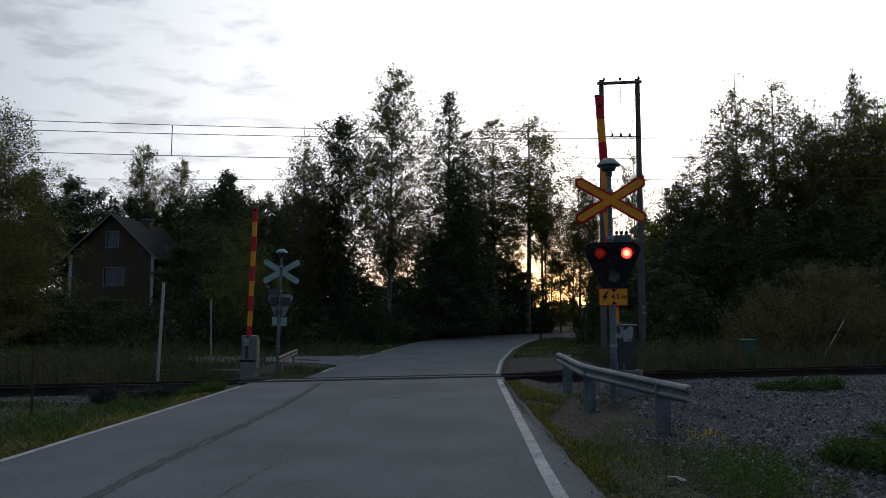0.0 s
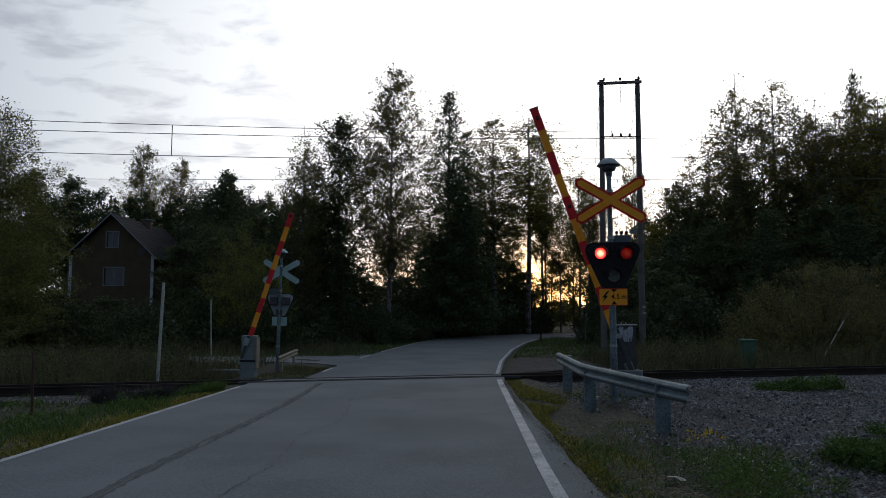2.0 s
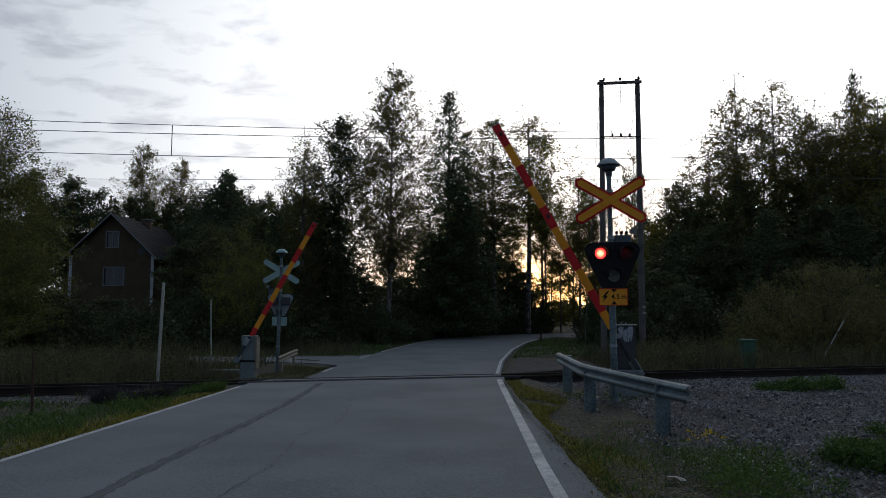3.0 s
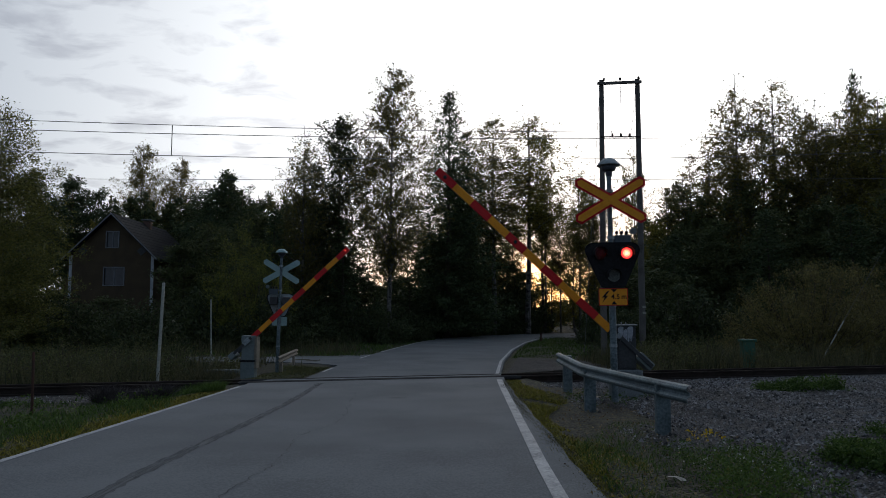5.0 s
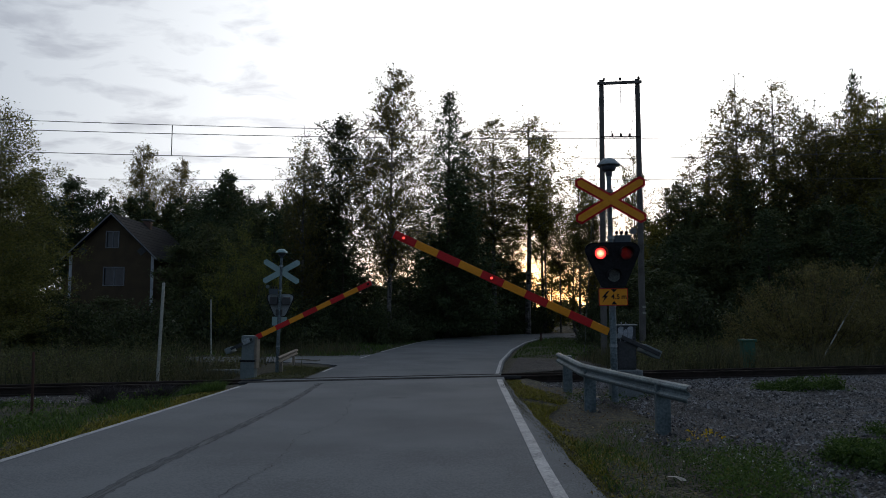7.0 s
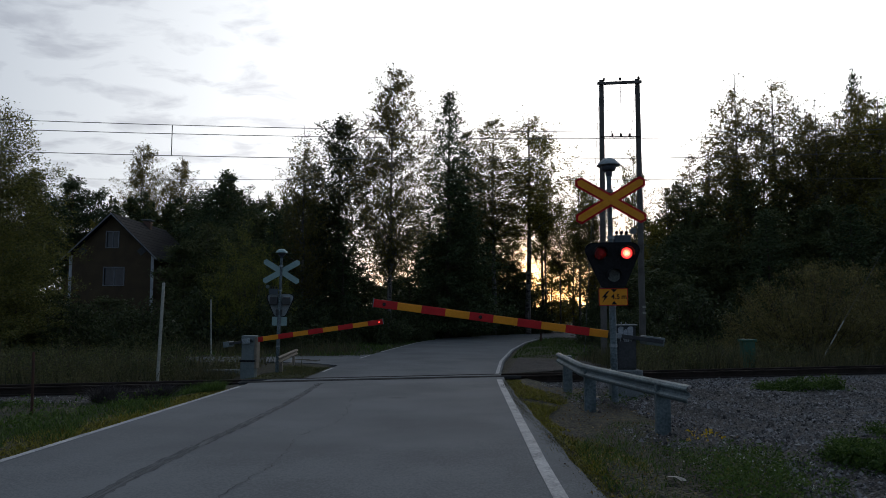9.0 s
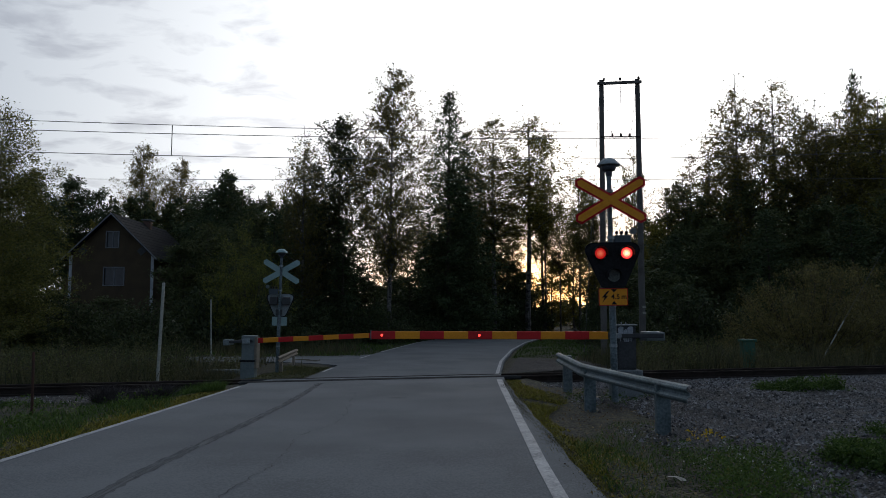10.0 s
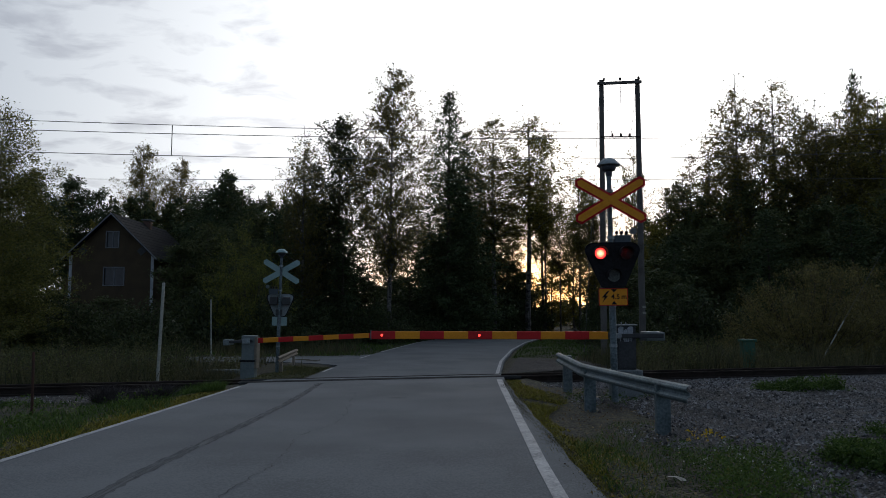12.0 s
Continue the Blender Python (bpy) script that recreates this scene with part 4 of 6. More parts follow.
# ---- house ----
def house():
    ang = -2.0
    h = thing("house", pose(-25.75, 55.0, -0.55, 0, 0, -ang), "brown gabled house with pale corner boards, half hidden by trees", "house")
    half, eave, ridge, depth = 3.15, 6.35, 9.45, 11.0
    bm = bmesh.new()
    t = 0.25
    # gable wall, pierced by two windows
    holes = [(-0.45, 0.45, 7.0, 8.2), (-0.55, 0.95, 4.05, 5.4)]
    slope = (ridge - eave) / half

    for y in (0, t):
        # faces run round the two openings, joined by a cut up the middle
        lo, hi = holes[1], holes[0]
        v = {}

        def at(x, z):
            return v.setdefault((x, z), bm.verts.new((x, y, z)) if (x, z) not in v else None)
        left = [(-half, 0), (0, 0), (0, lo[2]), (lo[0], lo[2]), (lo[0], lo[3]), (0, lo[3]), (0, hi[2]), (hi[0], hi[2]), (hi[0], hi[3]), (0, hi[3]), (0, ridge), (-half, eave)]
        right = [(half, 0), (0, 0), (0, lo[2]), (lo[1], lo[2]), (lo[1], lo[3]), (0, lo[3]), (0, hi[2]), (hi[1], hi[2]), (hi[1], hi[3]), (0, hi[3]), (0, ridge), (half, eave)]
        bm.faces.new([at(*q) for q in left])
        bm.faces.new([at(*q) for q in right])
    rim = [[(-half, 0), (0, 0), (half, 0), (half, eave), (0, ridge), (-half, eave)]] + [[(q[0], q[2]), (0, q[2]), (q[1], q[2]), (q[1], q[3]), (0, q[3]), (q[0], q[3])] for q in holes]
    find = {(round(w.co.x, 3), round(w.co.y, 3), round(w.co.z, 3)): w for w in bm.verts}
    for ring in rim:
        for p, q in zip(ring, ring[1:] + ring[:1]):
            bm.faces.new([find[(round(x, 3), yy, round(z, 3))] for x, yy, z in ((p[0], 0.0, p[1]), (q[0], 0.0, q[1]), (q[0], t, q[1]), (p[0], t, p[1]))])
    part("gable_wall", bm, HOUSE_WALL, h)
    bm = bmesh.new()
    plate(bm, [(-half, 0), (half, 0), (half, eave), (0, ridge), (-half, eave)], depth - t, depth)
    part("back_wall", bm, HOUSE_WALL, h)
    for sx in (-1, 1):
        bm = bmesh.new()
        block(bm, sx * (half - t / 2), depth / 2, eave / 2, t, depth - 2 * t, eave)
        part("side_wall", bm, HOUSE_WALL, h)
        bm = bmesh.new()
        ex = half + 0.45
        pts = [(0, ridge + 0.18), (sx * ex, ridge + 0.18 - slope * ex), (sx * ex, ridge + 0.02 - slope * ex), (0, ridge + 0.02)]
        plate(bm, pts, -0.5, depth + 0.5)
        roof = part("roof", bm, ROOFING, h, "dark tiled roof slope")
        for k in range(12):
            f = (k + 0.5) / 12
            bm = bmesh.new()
            block(bm, sx * ex * f, depth / 2, ridge + 0.20 - slope * ex * f, ex / 12 + 0.06, depth + 1.0, 0.035, 0, Matrix.Rotation(sx * math.atan(slope) * 1.03, 4, "Y"))
            part("tile_course", bm, ROOFING, roof)
        bm = bmesh.new()
        plate(bm, [(0, ridge + 0.20), (sx * ex, ridge + 0.20 - slope * ex), (sx * ex, ridge + 0.07 - slope * ex), (0, ridge + 0.07)], -0.54, -0.502)
        part("barge_board", bm, HOUSE_TRIM, h, "pale barge board")
        bm = bmesh.new()
        block(bm, sx * (half - 0.02), -0.02, eave / 2 + 0.9, 0.22, 0.06, eave - 1.8, 0.01)
        part("corner_board", bm, CORNER_PAINT, h, "pale corner board")
        bm = bmesh.new()
        block(bm, sx * (half - 0.9), -0.03, eave + 0.35, 0.5, 0.05, 0.5, 0.01, Matrix.Rotation(radians(45), 4, "Y"))
        part("vent", bm, CABINET_DARK, h)
    for a, b, c, d in holes:
        win = bmesh.new()
        for x0, x1, z0, z1 in ((a - 0.07, a, c - 0.07, d + 0.07), (b, b + 0.07, c - 0.07, d + 0.07), (a, b, c - 0.07, c), (a, b, d, d + 0.07)):
            block(win, (x0 + x1) / 2, -0.02, (z0 + z1) / 2, x1 - x0, 0.08, z1 - z0)
        frame_ob = part("window", win, HOUSE_TRIM, h, "pale window frame")
        bm = bmesh.new()
        block(bm, (a + b) / 2, 0.10, (c + d) / 2, b - a, 0.02, d - c)
        part("pane", bm, WINDOW_GLASS, frame_ob)
        bm = bmesh.new()
        block(bm, (a + b) / 2, 0.07, (c + d) / 2, 0.06, 0.05, d - c)
        part("mullion", bm, HOUSE_TRIM, frame_ob)
    bm = bmesh.new()
    block(bm, 0.3, 6.2, ridge + 0.0, 0.6, 0.55, 0.7, 0.03)
    ch = part("chimney", bm, BRICK, h)
    bm = bmesh.new()
    block(bm, 0.3, 6.2, ridge + 0.45, 0.95, 0.85, 0.08, 0.03)
    part("chimney_cap", bm, CONCRETE_DARK, ch)


house()


# ---- trees ----
def leaf_tris(rng, pts, size, jitter, aspect):
    """Small pointed leaves at the given points, turned at random."""
    n = len(pts)
    p = pts + rng.normal(0, jitter, (n, 3))
    a = rng.normal(0, 1, (n, 3))
    a /= np.linalg.norm(a, axis=1)[:, None]
    b = np.cross(a, rng.normal(0, 1, (n, 3)))
    b /= np.linalg.norm(b, axis=1)[:, None] + 1e-9
    s = (size * rng.uniform(0.6, 1.4, n))[:, None]
    return np.stack([p, p + a * s + b * s * aspect * 0.5, p + a * s * 0.9 - b * s * aspect * 0.5], 1).reshape(-1, 3)


def leaf_quads(rng, pts, size, jitter, lean=None, aspect=0.6):
    """Small four-cornered leaves at the given points, turned at random."""
    n = len(pts)
    p = pts + rng.normal(0, jitter, (n, 3))
    a = rng.normal(0, 1, (n, 3))
    if lean is not None:
        a = a * 0.5 + lean
    a /= np.linalg.norm(a, axis=1)[:, None]
    b = np.cross(a, rng.normal(0, 1, (n, 3)))
    b /= np.linalg.norm(b, axis=1)[:, None] + 1e-9
    s = (size * rng.uniform(0.6, 1.4, n))[:, None]
    return np.stack([p, p + a * s * 0.5 + b * s * aspect * 0.5, p + a * s, p + a * s * 0.5 - b * s * aspect * 0.5], 1).reshape(-1, 3)


def ribs(starts, ends, width):
    """Thin twigs, each a slim blade of three corners."""
    a, b = np.asarray(starts), np.asarray(ends)
    side = np.cross(b - a, np.array([0.3, 0.9, 0.2]))
    side /= np.linalg.norm(side, axis=1)[:, None] + 1e-9
    return np.stack([a - side * width, a + side * width, b], 1).reshape(-1, 3)


# limbs, twigs to a limb, leaves to a twig, twig length, leaf length, jitter, leaf breadth
FOLIAGE = {
    "birch": (190, 7, 16, 0.75, 0.120, 0.06, 0.60),
    "great_birch": (330, 8, 14, 0.85, 0.125, 0.06, 0.60),
    "high_birch": (150, 7, 13, 0.75, 0.120, 0.06, 0.60),
    "back_birch": (80, 7, 9, 0.70, 0.150, 0.09, 0.60),
    "leafy": (100, 8, 15, 0.60, 0.155, 0.13, 0.66),
    "fine_leafy": (140, 9, 28, 0.60, 0.095, 0.12, 0.60),
    "great_leafy": (300, 10, 36, 0.70, 0.085, 0.13, 0.58),
    "upright": (190, 9, 18, 0.75, 0.130, 0.10, 0.66),
    "far": (40, 8, 7, 0.80, 0.420, 0.20, 0.70),
    "spruce": (170, 1, 8, 0.34, 0.210, 0.07, 0.36),
    "great_spruce": (340, 1, 15, 0.55, 0.165, 0.12, 0.46),
    "pine": (80, 8, 20, 0.50, 0.190, 0.11, 0.42),
    "low_bush": (34, 6, 13, 0.28, 0.060, 0.07, 0.55),
    "bush": (76, 9, 14, 0.45, 0.150, 0.12, 0.65),
    "fine_bush": (110, 11, 42, 0.42, 0.070, 0.11, 0.58),
}


def make_tree(name, kind, seed, height, radius, bark, leaf, label, category):
    """One tree: a tapered trunk with limbs, and a crown of many leaves."""
    rng = np.random.default_rng(seed)
    tree = thing(name, pose(0, 0, 0), label, category)
    bm = bmesh.new()
    pts_leaf, twig_a, twig_b = [], [], []
    up = np.array([0, 0, 1.0])
    birch, bush, conifer = "birch" in kind, "bush" in kind, "spruce" in kind
    limbs, twigs, leaves, spread, size, jit, asp = FOLIAGE[kind]
    wob = np.cumsum(rng.normal(0, 0.012 * height / 6, (9, 2)), 0)
    line = [np.array([wob[i][0] * (i > 0), wob[i][1] * (i > 0), height * i / 8 - 0.4 * (i == 0)]) for i in range(9)]

    def trunk_at(f):
        u = f * 8
        k = min(int(u), 7)
        return line[k] + (line[k + 1] - line[k]) * (u - k)
    r0 = 0.0085 * height
    if not bush:
        tube(bm, [tuple(p) for p in line], [r0 * (1 - 0.92 * i / 8) for i in range(9)], 8)

    def limb(p0, d, length, droop, r, count, share=1.0):
        at = lambda t: p0 + d * length * t - up * droop * length * t * t
        tube(bm, [tuple(at(t)) for t in (0, 0.45, 1.0)], [r, r * 0.6, r * 0.12], 3, False)
        for _ in range(count):
            q = at(rng.uniform(0.12, 1.0) ** 0.75)
            e = rng.normal(0, 1, 3)
            if birch:
                e[2] = e[2] * 0.5 - 1.1
            elif kind == "upright":
                e[2] = abs(e[2]) + 0.5
            elif conifer:
                e = e * np.array([1, 1, 0.35]) + d * 0.6
            else:
                e[2] *= 0.6
            e /= np.linalg.norm(e)
            l = spread * share * rng.uniform(0.4, 1.5)
            k = rng.uniform(0.05, 1, (max(4, int(leaves * (0.4 + 0.6 * share))), 1))
            pts_leaf.append(q + e * l * k - up * (0.35 * l if birch else 0.0) * k * k)
            twig_a.append(q)
            twig_b.append(q + e * l * 0.9 - up * (0.3 * l if birch else 0.0))

    def reach(f, low, top_taper, power):
        """The crown's half-width at a part of the height, as a share of the widest."""
        foot = min(1.0, 0.35 + 3.0 * max(0.0, f - low))
        return min(1.0, (top_taper * (1.0 - f)) ** power + 0.10) * foot

    def draw_f(low, taper, power):
        """A height on the trunk, more often where the crown is wide."""
        while True:
            f = rng.uniform(low, 0.995)
            if rng.uniform(0, 1) < reach(f, low, taper, power) + 0.12:
                return f

    def branch(low, taper, power, rise, droop, r):
        f = draw_f(low, taper, power)
        az = rng.uniform(0, 2 * math.pi)
        out = radius * reach(f, low, taper, power) * rng.uniform(0.40, 1.15)
        d = np.array([math.cos(az), math.sin(az), rise])
        d /= np.linalg.norm(d)
        start = max(low * 0.6, f - 0.8 * out * rise / height)
        limb(trunk_at(min(0.985, start)), d, out * math.hypot(1, rise), droop, r * (1.1 - f), twigs, min(1.0, 0.50 + 2.6 * (1 - f)) * (0.55 + 0.45 * min(1.0, f / 0.62) if birch else 1.0))

    if birch:
        low = {"high_birch": 0.44, "great_birch": 0.28}.get(kind, 0.15)
        for i in range(limbs):
            branch(low, 3.4, 0.66, rng.uniform(0.7, 1.7), 0.25, r0 * 0.28)
    elif kind == "upright":
        for i in range(limbs):
            branch(0.08, 2.8, 0.60, rng.uniform(0.8, 1.8), 0.0, r0 * 0.28)
    elif "leafy" in kind or kind == "far":
        for i in range(limbs):
            branch(0.04, 2.6, 0.6, rng.uniform(0.1, 1.0), 0.1, r0 * 0.28)
    elif conifer:
        for i in range(limbs):
            f = 0.05 + 0.94 * ((i + rng.uniform(0, 1)) / limbs) ** (1.5 if kind == "great_spruce" else 1.0)
            az = i * 2.4 + rng.uniform(-0.5, 0.5)
            rise = 0.15 + 0.75 * f
            out = radius * 1.1 * (1.0 - f) ** (0.74 if kind == "great_spruce" else 0.62) * rng.uniform(0.35, 1.1) + 0.05
            d = np.array([math.cos(az), math.sin(az), rise])
            d /= np.linalg.norm(d)
            limb(trunk_at(f * 0.985), d, out * math.hypot(1, rise), 0.22, 0.016 * (1.1 - f), max(3, int(4 + 8 * (1 - f))), min(1.0, 0.30 + 1.3 * (1 - f)))
    elif kind == "pine":
        for i in range(limbs):
            branch(0.36, 2.6, 0.55, rng.uniform(0.1, 0.5), -0.08, r0 * 0.32)
    else:
        for i in range(limbs):
            az = rng.uniform(0, 2 * math.pi)
            el = math.acos(rng.uniform(0.0, 1.0))
            d = np.array([math.sin(el) * math.cos(az) * radius, math.sin(el) * math.sin(az) * radius, math.cos(el) * height])
            l = np.linalg.norm(d) * rng.uniform(0.75, 1.03)
            limb(np.array([d[0] * 0.25, d[1] * 0.25, 0.0]), d / np.linalg.norm(d), l, 0.0, 0.03, twigs)
    if not bush:
        pts_leaf.append(np.stack([wob[8][0] + rng.normal(0, 0.05 + 0.20 * birch, 60), wob[8][1] + rng.normal(0, 0.05 + 0.20 * birch, 60), height * rng.uniform(0.90, 1.0, 60)], -1))
    if birch or kind in ("upright", "fine_bush"):
        twig = [bm.verts.new(v) for v in ribs(twig_a, twig_b, 0.007)]
        for k in range(0, len(twig), 3):
            bm.faces.new(twig[k:k + 3])
    part("trunk", bm, bark, tree)
    raw_mesh("crown", leaf_tris(rng, np.concatenate(pts_leaf), size, jit, asp), 3, leaf, tree)
    return tree


KINDS = {
    "birch": [("birch", "birch", 1, 17.0, 2.4, BARK_BIRCH, LEAF_BIRCH, "tall thin-leaved birch in autumn", "tree"),
              ("birch", "birch", 2, 15.0, 2.1, BARK_BIRCH, LEAF_BIRCH, "slender birch with drooping twigs", "tree"),
              ("birch", "birch", 3, 16.0, 2.2, BARK_BIRCH, LEAF_YELLOW, "birch with yellowing thin crown", "tree"),
              ("birch", "high_birch", 16, 16.0, 2.3, BARK_BIRCH, LEAF_BIRCH, "birch with a bare lower trunk before the glow", "tree"),
              ("birch", "high_birch", 17, 16.0, 2.3, BARK_BIRCH, LEAF_YELLOW, "yellowing birch with a bare lower trunk", "tree"),
              ("birch", "back_birch", 18, 16.0, 2.3, BARK_BIRCH, LEAF_BIRCH, "thin-leaved birch deeper in the wood", "tree"),
              ("birch", "back_birch", 19, 16.0, 2.3, BARK_BIRCH, LEAF_GREEN, "green birch deeper in the wood", "tree"),
              ("birch", "great_birch", 22, 18.5, 3.7, BARK_BIRCH, LEAF_BIRCH, "tall broad birch with drooping twigs and autumn leaves", "tree")],
    "leafy": [("broadleaf_tree", "leafy", 4, 10.0, 2.4, BARK_DARK, LEAF_GREEN, "dense green broadleaf tree at the wood's edge", "tree"),
              ("broadleaf_tree", "leafy", 5, 10.0, 2.2, BARK_DARK, LEAF_YELLOW, "broadleaf tree with yellow-green leaves", "tree"),
              ("broadleaf_tree", "leafy", 6, 9.0, 2.3, BARK_DARK, LEAF_GREEN, "dark green broadleaf tree in the wood", "tree"),
              ("broadleaf_tree", "far", 14, 10.0, 2.6, BARK_DARK, LEAF_GREEN, "dark broadleaf tree deep in the wood", "tree"),
              ("broadleaf_tree", "far", 15, 10.0, 2.8, BARK_DARK, NEEDLE, "dark bushy tree deep in the wood", "tree"),
              ("broadleaf_tree", "fine_leafy", 20, 10.0, 2.4, BARK_DARK, LEAF_EDGE, "olive green broadleaf tree beyond the track", "tree"),
              ("broadleaf_tree", "upright", 23, 14.8, 2.4, BARK_DARK, LEAF_DARK, "dense dark aspen with upright shoots", "tree"),
              ("broadleaf_tree", "great_leafy", 25, 11.0, 3.3, BARK_DARK, LEAF_EDGE, "large olive willow turning yellow beyond the track", "tree")],
    "spruce": [("spruce", "spruce", 7, 16.0, 2.3, BARK_DARK, NEEDLE, "dark pointed spruce in the wood", "tree"),
               ("spruce", "spruce", 8, 13.0, 2.2, BARK_DARK, NEEDLE, "dark spruce with dense boughs", "tree"),
               ("spruce", "great_spruce", 24, 18.7, 3.6, BARK_DARK, NEEDLE, "great dark spruce with heavy boughs", "tree")],
    "pine": [("pine", "pine", 9, 14.0, 2.6, BARK_PINE, NEEDLE, "dark pine with a clumped crown", "tree"),
             ("pine", "pine", 10, 13.0, 2.4, BARK_PINE, NEEDLE, "pine with a bare lower trunk", "tree")],
    "bush": [("shrub", "fine_bush", 11, 3.6, 3.2, BARK_DARK, LEAF_RUSSET, "wide russet shrub beyond the track", "shrub"),
             ("shrub", "bush", 12, 3.0, 2.2, BARK_DARK, LEAF_DARK, "dark green shrub below the trees", "shrub"),
             ("shrub", "fine_bush", 13, 6.0, 2.4, BARK_DARK, LEAF_LIME, "tall round yellow-green shrub", "shrub"),
             ("shrub", "low_bush", 26, 1.2, 0.9, BARK_DARK, WEED, "low straggly shrub among the weeds", "shrub"),
             ("shrub", "low_bush", 27, 1.0, 0.8, BARK_DARK, LEAF_GREEN, "low green shrub among the weeds", "shrub")],
}
MADE = {}


def plant(kind, variant, x, y, height, width):
    """Stands a tree of that kind at a place, scaled to a height and a crown half-width."""
    key = (kind, variant)
    spec = KINDS[kind][variant]
    turn = (x * 37.7 + y * 91.3) % 6.283
    m = Matrix.Translation((x, y, gz(x, y) - 0.05)) @ Matrix.Rotation(turn, 4, "Z") @ Matrix.Diagonal((width / spec[4], width / spec[4], height / spec[3], 1))
    if key not in MADE:
        ob = make_tree(*spec)
        ob.matrix_world = m
        ob["group"] = {"birch": "birches", "leafy": "broadleaf trees", "spruce": "spruces", "pine": "pines", "bush": "shrubs"}[kind]
        MADE[key] = ob
    else:
        src = MADE[key]
        keep = tuple(src.scale)
        src.scale = (1, 1, 1)
        copy_thing(src, m)
        src.scale = keep


